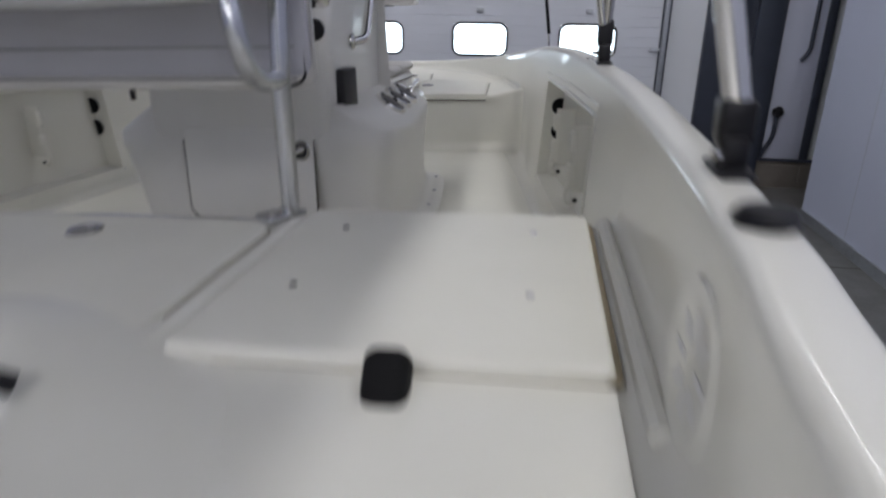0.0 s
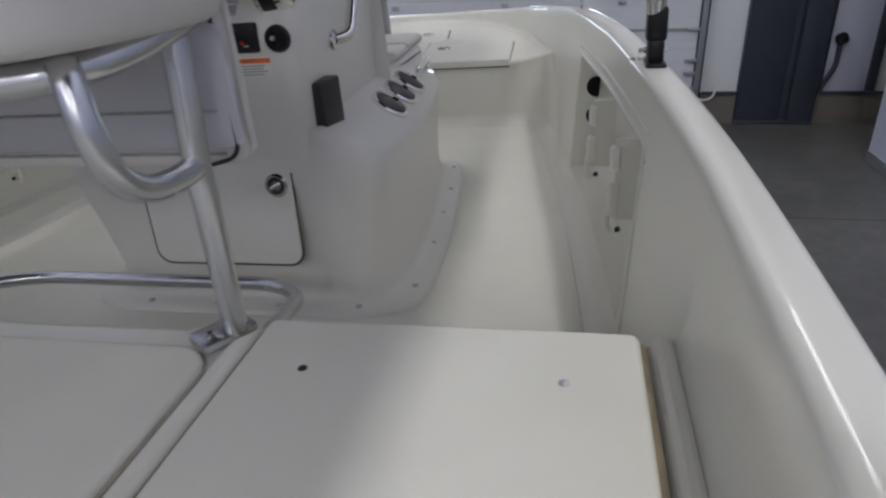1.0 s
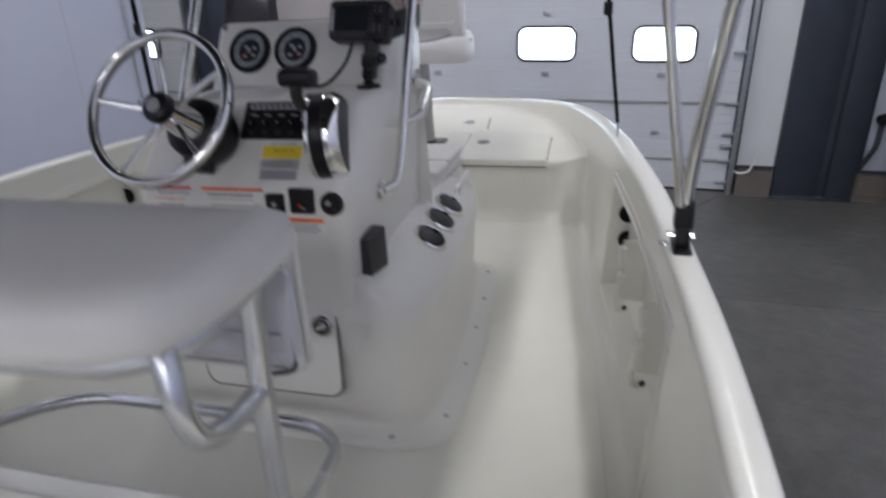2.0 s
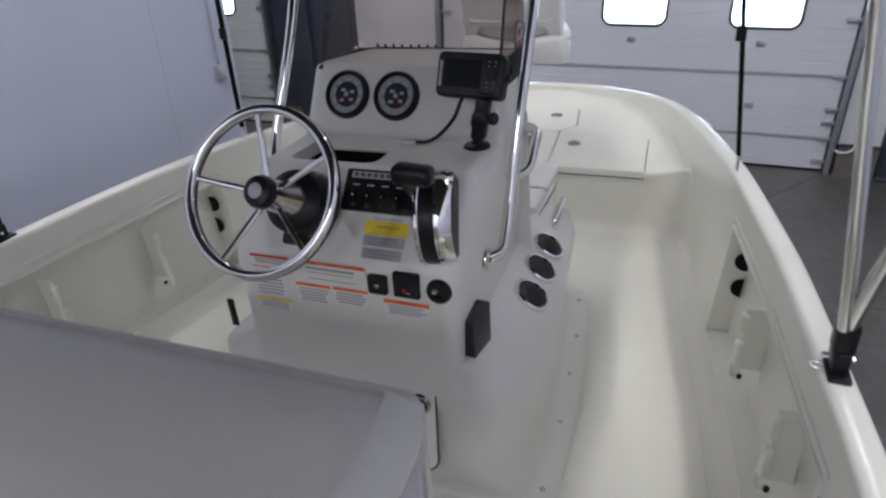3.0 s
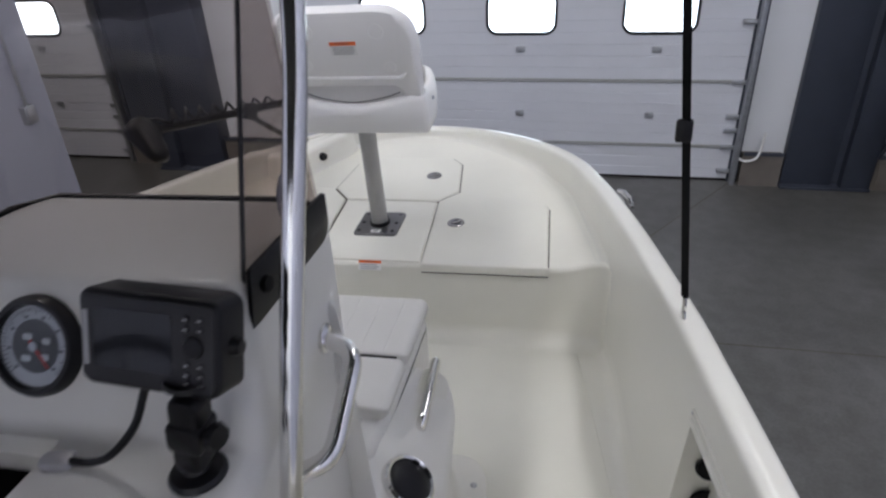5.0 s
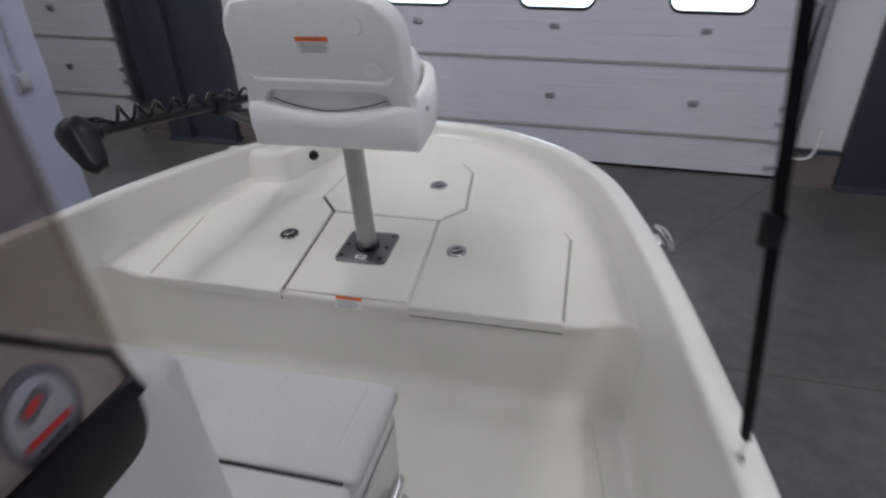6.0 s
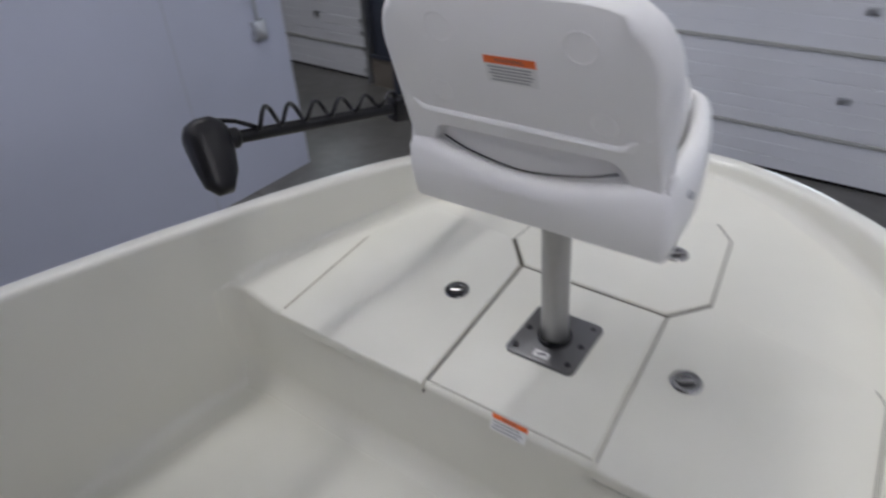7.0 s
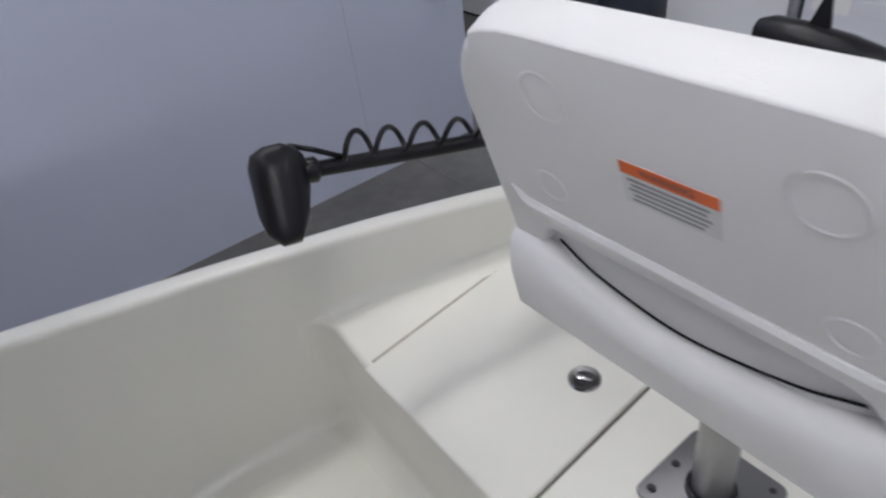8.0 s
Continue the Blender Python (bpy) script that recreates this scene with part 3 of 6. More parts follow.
ys = sorted(set([round(v, 4) for v in np.linspace(SOLE_AFT - 0.02, DECK_Y + 0.03, 46)] + [REC_Y0, REC_Y0 + 0.012, REC_Y1 - 0.012, REC_Y1]))
rows = []
for y in ys:
    top = ZG(y) - 0.02
    row = []
    zs = [top, top - 0.03, REC_Z1 + 0.016, REC_Z1, REC_Z1 - 0.008, 0.36, 0.3, 0.24, 0.18, 0.12, REC_Z0 + 0.008, REC_Z0]
    for z in zs:
        x = wall_x(y, z)
        if REC_Y0 < y < REC_Y1 and REC_Z0 < z < REC_Z1 - 1e-6:
            x += REC_D
        row.append(Vector((x, y, z)))
    xb = wall_x(y, 0)
    for k in range(1, 7):
        t = k / 6 * math.pi / 2
        row.append(Vector((xb - 0.035 * (1 - math.cos(t)), y, 0.035 * (1 - math.sin(t)))))
    for f in (0.8, 0.5, 0.2, 0.0):
        row.append(Vector(((xb - 0.035) * f, y, 0.0)))
    full = row + [Vector((-p.x, p.y, p.z)) for p in reversed(row[:-1])]
    rows.append(full)
bm = bmesh.new()
loft(bm, rows)
part("liner", bm, GELCOAT, hull, "cream cockpit liner with rod recesses", sharp=30)
# slightly raised non-slip sole
bm = bmesh.new()
pts = [(XO(y) - 0.15, y) for y in np.linspace(SOLE_AFT + 0.03, DECK_Y - 0.07, 14)]
pts += [(-x, y) for x, y in reversed(pts)]
prism(bm, pts, 0.0005, 0.004, None, 0.002, 1)
part("sole", bm, NONSKID, hull, "cream non-slip cockpit sole")
for s in (1, -1):
    # moulded lip round the top and the aft end of the recess
    for dz, r in ((0.010, 0.0065), (0.034, 0.0045)):
        lip = [(s * (wall_x(y, REC_Z1 + dz) + 0.001), y, REC_Z1 + dz) for y in np.linspace(REC_Y1 + 0.005, REC_Y0 - 0.006 - dz * 0.5, 14)]
        if dz < 0.02:
            lip += [(s * (wall_x(REC_Y0, z) + 0.003), REC_Y0 - 0.008 - (0.415 - z) * 0.12, z) for z in (0.36, 0.25, 0.15, 0.07)]
        part("recess_lip", T(fillet(lip, 0.012, 4), r, 10), GELCOAT, hull, "rounded lip round the rod recess", sharp=70)
    for y, z in ((REC_Y1 + 0.006, 0.442), (REC_Y1 + 0.006, 0.062), (1.96, 0.045), (1.46, 0.035), (REC_Y0 - 0.022, 0.40)):
        part("screw", L([(0, 0.002), (0.003, 0.002), (0.005, 0.0)], frame_of((s * wall_x(y, z), y, z), (-s, 0, 0.06)), 10), SILVER, hull)
    for zz in (0.237, 0.325):
        part("rod_hole", L([(0.0, 0.001), (0.026, 0.001), (0.029, 0.004), (0.031, 0.0)], frame_of((s * 0.936, REC_Y1 - 0.013, zz), (0, -1, 0)), 20), BLACK_MATT, hull, "round black rod hole")
    for yy, zz in ((1.71, 0.17), (2.085, 0.16)):
        xw = wall_x(yy, 0.2) + REC_D
        xh = s * (xw - REC_D - 0.006)
        h = part("rod_hook", P(rounded(0.030, 0.078, 0.012, 4), REC_D - 0.012, REC_D + 0.010, frame_of((s * xw, yy + 0.004, zz + 0.066), (-s, 0, 0)), 0.010, 4), GELCOAT, hull, "white moulded rod hook with black tip")
        part("hook_tab", P(rounded(0.024, 0.056, 0.011, 4), REC_D - 0.014, REC_D + 0.006, frame_of((s * xw, yy + 0.004, zz + 0.158), (-s, 0, 0)), 0.009, 4), GELCOAT, h, "rounded white tab")
        part("hook_stem", P(rounded(0.012, 0.18, 0.005, 3), 0, REC_D - 0.004, frame_of((s * xw, yy + 0.004, zz + 0.11), (-s, 0, 0)), 0.004), GELCOAT, h)
        part("hook_curl", T(spline([(xh, yy + 0.004, zz + 0.045), (xh - s * 0.004, yy + 0.002, zz + 0.012), (xh + s * 0.002, yy, zz - 0.006), (xh + s * 0.012, yy - 0.002, zz - 0.007), (xh + s * 0.020, yy - 0.004, zz)], 5), 0.0075, 10), GELCOAT, h, "white curled end")
        part("hook_tip", L([(0, 0.006), (0.005, 0.005), (0.0065, 0.0), (0.0065, -0.006)], frame_of((xh + s * 0.020, yy - 0.010, zz + 0.002), (-s * 0.3, -0.9, 0.2)), 12), BLACK, h, "small black end cap")

# ---- casting deck at the bow ----
inner = []
for i, p in enumerate(EDGE):
    if p.y > DECK_Y - 0.02:
        n = inward(i)
        q = p + n * 0.0585
        if not inner or (q - inner[-1]).length > 0.01:
            inner.append(q)
inner[-1].x = 0
inner[0] = Vector((wall_x(DECK_Y, 0.3) + 0.001, DECK_Y - 0.004, 0))
half = [(p.x, p.y) for p in inner]
HALF_W = sorted((y, x) for x, y in half)
DECK_RISE = 0.034


def deck_rise(x, y):
    """How far the deck's side strip has risen towards the coaming."""
    xe = lerp(y, HALF_W)
    w = max(0.03, min(0.14, xe - 0.636 + max(0.0, y - 3.70) * 0.6))
    t = max(0.0, min(1.0, (abs(x) - (xe - w)) / w))
    return DECK_RISE * max(0.0, 1 - max(0.0, y - 3.3) / 0.9) * t


# coaming inside the bow, with a curved foot
rows = []
for q in inner:
    i = min(range(len(EDGE)), key=lambda k: (EDGE[k].xy - q.xy).length)
    n = inward(i) if q.x > 0.001 else Vector((0, -1, 0))
    zt = ZG(q.y) - 0.02
    foot = min(0.030, (zt - DECK_Z(q.y)) * 0.6)
    q2 = q + n * foot
    zd = DECK_Z(q2.y) + deck_rise(q2.x, q2.y) + 0.0008
    row = [Vector((q.x, q.y, zt)) - n * 0.002]
    for k in range(7):
        t = k / 6 * math.pi / 2
        row.append(Vector((q.x, q.y, zd)) + n * foot * (1 - math.cos(t)) + Vector((0, 0, foot * (1 - math.sin(t)))))
    rows.append(row)
# its foot runs out into the side wall just aft of the deck
rows.insert(0, [Vector((wall_x(DECK_Y - 0.05, max(0.05, v.z)) + 0.003, DECK_Y - 0.05, v.z - 0.02)) for v in rows[0]])
bm = bmesh.new()
loft(bm, mirrored(rows))
part("bow_coaming", bm, GELCOAT, hull, "cream inner side of the bow", sharp=40)
outline = half + [(-x, y) for x, y in reversed(half[:-1])]
# deck face and top, slightly crowned towards the bow
bm = bmesh.new()
fr = [-1 + 2 * k / 24 for k in range(25)]
fr = [math.copysign(abs(f) ** 0.6, f) for f in fr]
y_bow = max(y for _, y in half) - 0.004
loft(bm, [[Vector((f * lerp(y, HALF_W), y, DECK_Z(y) + deck_rise(f * lerp(y, HALF_W), y))) for f in fr] for y in [DECK_Y + (y_bow - DECK_Y) * (1 - (1 - k / 24) ** 1.4) for k in range(25)]])
face_rows = []
prof = []
for k in range(6):
    t = k / 5 * math.pi / 2
    prof.append((DECK_Y - 0.016 * math.sin(t), DECK_Z(DECK_Y) - 0.016 * (1 - math.cos(t))))
prof += [(DECK_Y - 0.018, 0.06)]
for k in range(1, 7):
    t = k / 6 * math.pi / 2
    prof.append((DECK_Y - 0.018 - 0.06 * (1 - math.cos(t)), 0.06 * (1 - math.sin(t)) + 0.001))
# the face meets the side walls in an upright cove
prof = [(DECK_Y + 0.02, DECK_Z(DECK_Y) - 0.0005)] + prof
xw, cove, cols = half[0][0] + 0.012, 0.06, [(x, 0.0) for x in (0.0, 0.3, 0.6, 0.63, 0.66)]
for k in range(9):
    t = k / 8 * math.pi / 2
    cols.append((xw - cove + cove * math.sin(t), cove * (1 - math.cos(t))))
for x, dy in [(-x, dy) for x, dy in reversed(cols[1:])] + cols:
    rise = deck_rise(x, DECK_Y)
    face_rows.append([Vector((x, y - (dy * min(1.0, 4 * i / len(prof)) if i else 0.0), z + rise * min(1.0, max(0.0, (z - 0.06) / 0.2)))) for i, (y, z) in enumerate(prof)])
loft(bm, face_rows)
part("casting_deck", bm, NONSKID, hull, "raised cream bow deck", sharp=55)


def slope_pose(at, tilt):
    return Matrix.Translation(at) @ Matrix.Rotation(tilt, 4, "X")


DECK_TILT = math.atan(0.045)


def deck_latch(parent, x, y, z, tilt=0.0):
    m = slope_pose((x, y, z), tilt) @ Matrix.Rotation(0.5, 4, "Z")
    l = part("latch", L([(0, 0.001), (0.017, 0.001), (0.019, 0.004), (0.027, 0.0045), (0.030, 0.002), (0.030, -0.002)], m, 28), DARK_CHROME, parent, "round flush chrome latch")
    part("latch_pull", P(rounded(0.034, 0.012, 0.005, 3), 0.001, 0.006, m, 0.002), DARK_CHROME, l)
    part("latch_well", L([(0, 0.0012), (0.0165, 0.0016)], m, 20), DARK_GREY, l)
    return l


def hatch(name, pts, z0, thick, latch_at, label, tilt=DECK_TILT, gap=0.0048):
    """A lid with a dark joint round it, lying on the deck."""
    base = Matrix.Translation((0, 3.19, 0.275)) @ Matrix.Rotation(tilt, 4, "X") @ Matrix.Translation((0, -3.19, 0)) if tilt else Matrix.Translation((0, 0, z0))
    n = len(pts)
    c = Vector((sum(p[0] for p in pts) / n, sum(p[1] for p in pts) / n))
    ob = part(name, P(pts, -0.02, thick, base, 0.007, 3), NONSKID, hull, label)
    grow = []
    for p in pts:
        d = Vector(p) - c
        grow.append(tuple(c + d * (1 + gap / d.length)))
    grow = [(x, max(y, 3.186) if tilt else y) for x, y in grow]
    part("gasket", P(grow, -0.021, 0.0015, base), GAP, ob, "dark joint round the lid")
    if tilt and min(p[1] for p in pts) < 3.18:
        lip = [p for p in pts if p[1] < 3.18]
        zl = 0.2490 if lip[0][0] > 0 else 0.2550
        part("lip_joint", B(min(p[0] for p in lip), max(p[0] for p in lip), 3.1680, 3.1745, zl, zl + 0.0055), BLACK_MATT, ob, "dark line under the lid's lip")
    if latch_at:
        q = base @ Vector((latch_at[0], latch_at[1], thick))
        deck_latch(ob, q.x, q.y, q.z, tilt)
    return ob


hatch("hatch", [(0.196, 3.165), (0.595, 3.165), (0.580, 3.55), (0.558, 3.585), (0.242, 3.672), (0.172, 3.592)], 0, 0.010, (0.265, 3.430), "cream bow hatch lid to starboard")
hatch("hatch", [(-0.175, 3.165), (-0.598, 3.165), (-0.622, 3.56), (-0.535, 3.715), (-0.272, 3.688), (-0.196, 3.598)], 0, 0.010, (-0.276, 3.440), "cream bow hatch lid to port")
hatch("hatch", [(0.166, 3.600), (0.234, 3.680), (0.204, 3.93), (0.155, 3.99), (-0.19, 3.99), (-0.245, 3.93), (-0.266, 3.696), (-0.190, 3.606)], 0, 0.008, (0.110, 3.812), "cream bow hatch lid forward of the seat post")
part("pedestal_deck", P([(0.188, 3.185), (0.164, 3.592), (-0.188, 3.598), (-0.167, 3.185)], -0.02, 0.007, slope_pose((0, 3.19, 0.275), DECK_TILT) @ Matrix.Translation((0, -3.19, 0)), 0.004), NONSKID, hull, "cream deck strip under the seat post")
part("lid_joint", P([(-0.596, 3.19), (-0.610, 3.19), (-0.6310, 3.555), (-0.616, 3.555)], -0.01, 0.0022, slope_pose((0, 3.19, 0.275), DECK_TILT) @ Matrix.Translation((0, -3.19, 0))), PALE_JOINT, hull, "dark joint along the port lid")
# moulded block for the bow motor
blk = round2d([(-0.705, 3.768), (-0.50, 3.765), (-0.432, 3.785), (-0.395, 3.87), (-0.30, 4.05), (-0.30, 4.2), (-0.45, 4.15), (-0.725, 3.80)], 0.05)
bm = bmesh.new()
loft(bm, [[Vector((p.x, p.y, z)) for p in offset2d(blk, d)] for z, d in ((0.285, -0.006), (0.303, 0.001), (0.312, 0.008), (0.325, 0.012), (0.385, 0.022), (0.397, 0.026), (0.404, 0.034), (0.406, 0.045), (0.4062, 0.070), (0.399, 0.074))], True, True)
part("motor_block", bm, GELCOAT, hull, "raised cream moulding at the bow")
part("plug", L([(0, 0.02), (0.014, 0.02), (0.018, 0.012), (0.018, 0)], frame_of((-0.400, 3.905, 0.356), (0.85, -0.5, 0.15)), 14), BLACK, hull, "black plug socket")
# cleats
for s in (1, -1):
    m = Matrix.Translation((s * (XO(3.39) + 0.030), 3.39, ZG(3.39) - 0.045)) @ Matrix.Rotation(s * 0.28, 4, "Z")
    c = part("cleat", T([m @ Vector(v) for v in ((0.012, -0.065, 0.0), (0.018, -0.03, 0.008), (0.018, 0.03, 0.008), (0.012, 0.065, 0.0))], [0.006, 0.009, 0.009, 0.006], 10), CHROME, hull, "chrome pull-up cleat on the outer edge")
    part("cleat_base", B(-0.030, 0.006, -0.024, 0.024, -0.010, 0.003, 0.003, m=m), CHROME, c)

# ---- aft deck ----
AZ = 0.300
bm = bmesh.new()
xs = 0.955
prof = [(-0.9, AZ)]
for k in range(7):
    t = k / 6 * math.pi / 2
    prof.append((1.068 + 0.018 * math.sin(t), AZ - 0.018 * (1 - math.cos(t))))
prof += [(1.086, 0.05)]
for k in range(1, 6):
    t = k / 5 * math.pi / 2
    prof.append((1.086 + 0.05 * (1 - math.cos(t)), 0.05 * (1 - math.sin(t)) + 0.001))
loft(bm, [[Vector((x, y, z)) for y, z in prof] for x in (-xs, xs)])
part("aft_deck", bm, GELCOAT, hull, "raised cream aft deck", sharp=40)
for s in (1, -1):
    bm = bmesh.new()
    rows = []
    for y in np.linspace(-0.9, SOLE_AFT + 0.01, 20):
        top = ZG(y) - 0.02
        rows.append([Vector((s * (XO(y) - 0.0565), y, top)), Vector((s * (XO(y) - 0.058), y, 0.42)), Vector((s * (XO(y) - 0.062), y, AZ + 0.04)), Vector((s * (XO(y) - 0.069), y, AZ + 0.012)), Vector((s * (XO(y) - 0.086), y, AZ - 0.003)), Vector((s * (XO(y) - 0.125), y, AZ - 0.008)), Vector((s * (XO(y) - 0.13), y, 0.0))])
    loft(bm, rows)
    part("quarter_side", bm, GELCOAT, hull, "cream side of the aft cockpit", sharp=40)
    part("deck_curb", T([(s * 0.986, 0.50, AZ + 0.002), (s * 0.983, 1.085, AZ + 0.002)], 0.013, 10), GELCOAT, hull, "rounded curb beside the jump seat")
    bm = bmesh.new()
    prof = [(0.436, AZ - 0.002), (0.438, AZ + 0.009), (0.442, AZ + 0.012), (0.452, AZ + 0.012), (0.459, AZ + 0.009), (0.463, AZ + 0.002), (0.464, AZ - 0.002)]
    loft(bm, [[Vector((s * x, y, z)) for x, z in prof] for y in (0.30, 1.07, 1.082)])
    part("deck_curb", bm, GELCOAT, hull, "rounded curb beside the jump seat", sharp=60)
    lid = part("jump_seat_lid", P(rounded(0.478, 0.505, 0.012, 4, s * 0.716, 0.832), AZ + 0.002, AZ + 0.020, None, 0.008, 3), NONSKID, hull, "cream jump seat lid with four screws")
    part("gasket", P(rounded(0.499, 0.504, 0.012, 4, s * 0.7145, 0.832), AZ, AZ + 0.004), STAINED_JOINT, lid, "brownish rubber joint")
    for sx in (-0.152, 0.152):
        for yy in (0.745, 0.98):
            part("screw", L([(0, 0.0025), (0.003, 0.0025), (0.0055, 0.001), (0.006, 0)], Matrix.Translation((s * 0.716 + sx, yy, AZ + 0.02)), 12), DARK_GREY if sx * s < 0 else SILVER, lid)
    part("rubber_catch", P(rounded(0.046, 0.06, 0.014, 4), 0, 0.028, frame_of((s * 0.735, 0.556, AZ + 0.006), (0, -0.75, 0.66)), 0.010, 3), BLACK_MATT, hull, "black rubber catch behind the lid")
lid = part("aft_hatch", P(rounded(0.848, 0.74, 0.05, 6, 0.0, 0.655), AZ + 0.001, AZ + 0.012, None, 0.006, 3), NONSKID, hull, "cream aft hatch lid between the jump seats")
part("gasket", P(rounded(0.858, 0.75, 0.055, 6, 0.0, 0.655), AZ, AZ + 0.003), PALE_JOINT, lid, "thin dark joint")
deck_latch(lid, 0.115, 0.945, AZ + 0.012)
# rounded well behind the aft hatch
part("motor_well", L([(0.20, -0.02), (0.23, 0.002), (0.27, 0.010), (0.31, 0.011), (0.35, 0.006), (0.40, -0.004), (0.44, -0.013)], Matrix.Translation((0.20, 0.31, AZ + 0.012)), 40), GELCOAT, hull, "rounded cream moulding behind the aft hatch")
# plain transom closing the stern
bm = bmesh.new()
p0 = EDGE[0]
prism(bm, [(p0.x, p0.z - 0.004), (-p0.x, p0.z - 0.004), (-p0.x, 0.05), (-p0.x + 0.1, -0.16), (0, -0.34), (p0.x - 0.1, -0.16), (p0.x, 0.05)], 0.0, 0.05, frame_of((0, -0.90, 0), (0, 1, 0)) @ Matrix.Diagonal((-1, 1, 1, 1)), 0.01)
part("transom", bm, GELCOAT, hull, "plain cream transom")
# gunwale fittings
part("fuel_cap", L([(0, 0.010), (0.040, 0.010), (0.048, 0.006), (0.050, 0)], Matrix.Translation((1.038, 0.500, ZG(0.50) + 0.001)) @ Matrix.Diagonal((0.48, 0.54, 1, 1)), 28), BLACK, hull, "round black deck cap")
# stand under the hull
stand = thing("boat_stand", (0, 1.2, FLOOR_Z), "dark steel trailer frame under the boat", "trailer")
for x in (-0.55, 0.55):
    part("frame_rail", B(x - 0.04, x + 0.04, -0.9, 3.0, -0.62, -0.52, 0.008), TRAILER, stand)
    part("bunk", B(x - 0.05, x + 0.05, -0.8, 2.6, -0.52, -0.26, 0.02), TRAILER, stand)
for y in (-0.6, 1.2, 2.9):
    part("cross_member", B(-0.95, 0.95, y - 0.04, y + 0.04, -0.70, -0.62, 0.006), TRAILER, stand)
    for x in (-0.6, 0.6):
        part("leg", B(x - 0.03, x + 0.03, y - 0.03, y + 0.03, FLOOR_Z, -0.70), TRAILER, stand)
# speaker grille in the starboard quarter, and a hose end by the well
spk = part("speaker_grille", L([(0.0, 0.004), (0.050, 0.004), (0.060, 0.008), (0.070, 0.007), (0.074, 0.0)], frame_of((XO(0.5) - 0.0605, 0.50, 0.375), (-1, 0, 0.08)), 32), GELCOAT, hull, "round white speaker grille")
for k in range(8):
    m = frame_of((XO(0.5) - 0.0605, 0.50, 0.375), (-1, 0, 0.08)) @ Matrix.Rotation(k * math.pi / 4, 4, "Z")
    part("grille_slot", P(rounded(0.026, 0.008, 0.0035, 3, 0.033, 0), 0.0042, 0.005, m), DASH_GREY, spk)
part("lift_handle", T(spline([(0.26, 0.33, AZ + 0.03), (0.30, 0.37, AZ + 0.075), (0.36, 0.43, AZ + 0.07), (0.40, 0.47, AZ + 0.03)]), 0.011, 10), BLACK, hull, "black grab handle behind the aft hatch")
# ---- the console ----
def densify(pts):
    """The first edge of an outline cut into short steps."""
    a, c = Vector(pts[0]), Vector(pts[1])
    return [pts[0]] + [tuple(a.lerp(c, k / 9)) for k in range(1, 9)] + list(pts[1:])


def slab(bm, prof, x0, x1, r, seg=4, shear=0.0, sweep=0.0):
    """A side outline (y, z) carried across from x0 to x1, both ends rounded by r. shear: how far the top leans to starboard. sweep: how far the front narrows."""
    rows = [(x0 + r * (1 - math.cos(t)), r * (1 - math.sin(t))) for t in (k / seg * math.pi / 2 for k in range(seg + 1))]
    rows += [(x1 - (a - x0), d) for a, d in reversed(rows)]
    xm, pts3 = (x0 + x1) / 2, []
    for x, d in rows:
        o = offset2d(prof, d) if d > 1e-6 else [Vector(p) for p in prof]
        pts3.append([Vector((xm + shear * max(0, p.y - 0.3) + (x - xm) * (1 - sweep * max(0.0, p.x - 1.98)), p.x, p.y)) for p in o])
    loft(bm, pts3, True, True)


CX = 0.10
console = thing("console", (CX, 1.95, 0), "white moulded centre console with wheel, gauges and windshield", "boat console")

# base with its screwed flange, overhung to starboard by the cup shelf
def base_outline(x0, x1, y0, y1, r):
    return round2d([(x0, y0), (x1, y0), (x1, 1.98), (x1 - 0.052, 2.48), (x1 - 0.085, y1), (x0 + 0.06, y1), (x0, 2.45)], [r, r, 0.25, 0.15, 0.07, 0.08, 0.15], 7)


bm = bmesh.new()
rows = []
for z, x0, x1, y0, y1, r in ((0.001, -0.345, 0.545, 1.566, 2.66, 0.16), (0.009, -0.342, 0.542, 1.569, 2.657, 0.16), (0.015, -0.336, 0.536, 1.574, 2.65, 0.155), (0.019, -0.310, 0.510, 1.594, 2.63, 0.145), (0.024, -0.286, 0.486, 1.612, 2.61, 0.135), (0.036, -0.274, 0.474, 1.620, 2.60, 0.13), (0.08, -0.266, 0.466, 1.620, 2.595, 0.125),
                             (0.20, -0.272, 0.472, 1.606, 2.59, 0.115), (0.30, -0.284, 0.484, 1.592, 2.585, 0.105), (0.325, -0.287, 0.487, 1.588, 2.58, 0.10)):
    rows.append([Vector((p.x, p.y, z)) for p in base_outline(x0, x1, y0, y1, r)])
for dz, d in ((0.336, 0.002), (0.347, 0.010)):
    o = base_outline(-0.287 + d, 0.487 - d, 1.588 + d, 2.58 - d, 0.10)
    rows.append([Vector((p.x, p.y, dz + max(0.0, (1.9 - p.y)) * 0.09)) for p in o])
o = base_outline(-0.165, 0.366, 1.600, 2.55, 0.04)
rows.append([Vector((p.x, p.y, 0.425 + max(0.0, (1.9 - p.y)) * 0.03)) for p in o])
loft(bm, rows, True, True)
part("base", bm, CONSOLE_WHITE, console, "white console base with screwed flange and cup shelf", sharp=50)
for x, y in ((0.394, 1.598), (0.503, 1.70), (0.50, 1.936), (0.487, 2.144), (0.475, 2.341), (0.447, 2.557), (0.20, 1.592), (0.04, 1.592), (-0.14, 1.594)):
    part("screw", L([(0, 0.005), (0.004, 0.005), (0.008, 0.002), (0.009, 0)], Matrix.Translation((x, y, 0.018)), 12), SILVER, console, "small stainless screw")

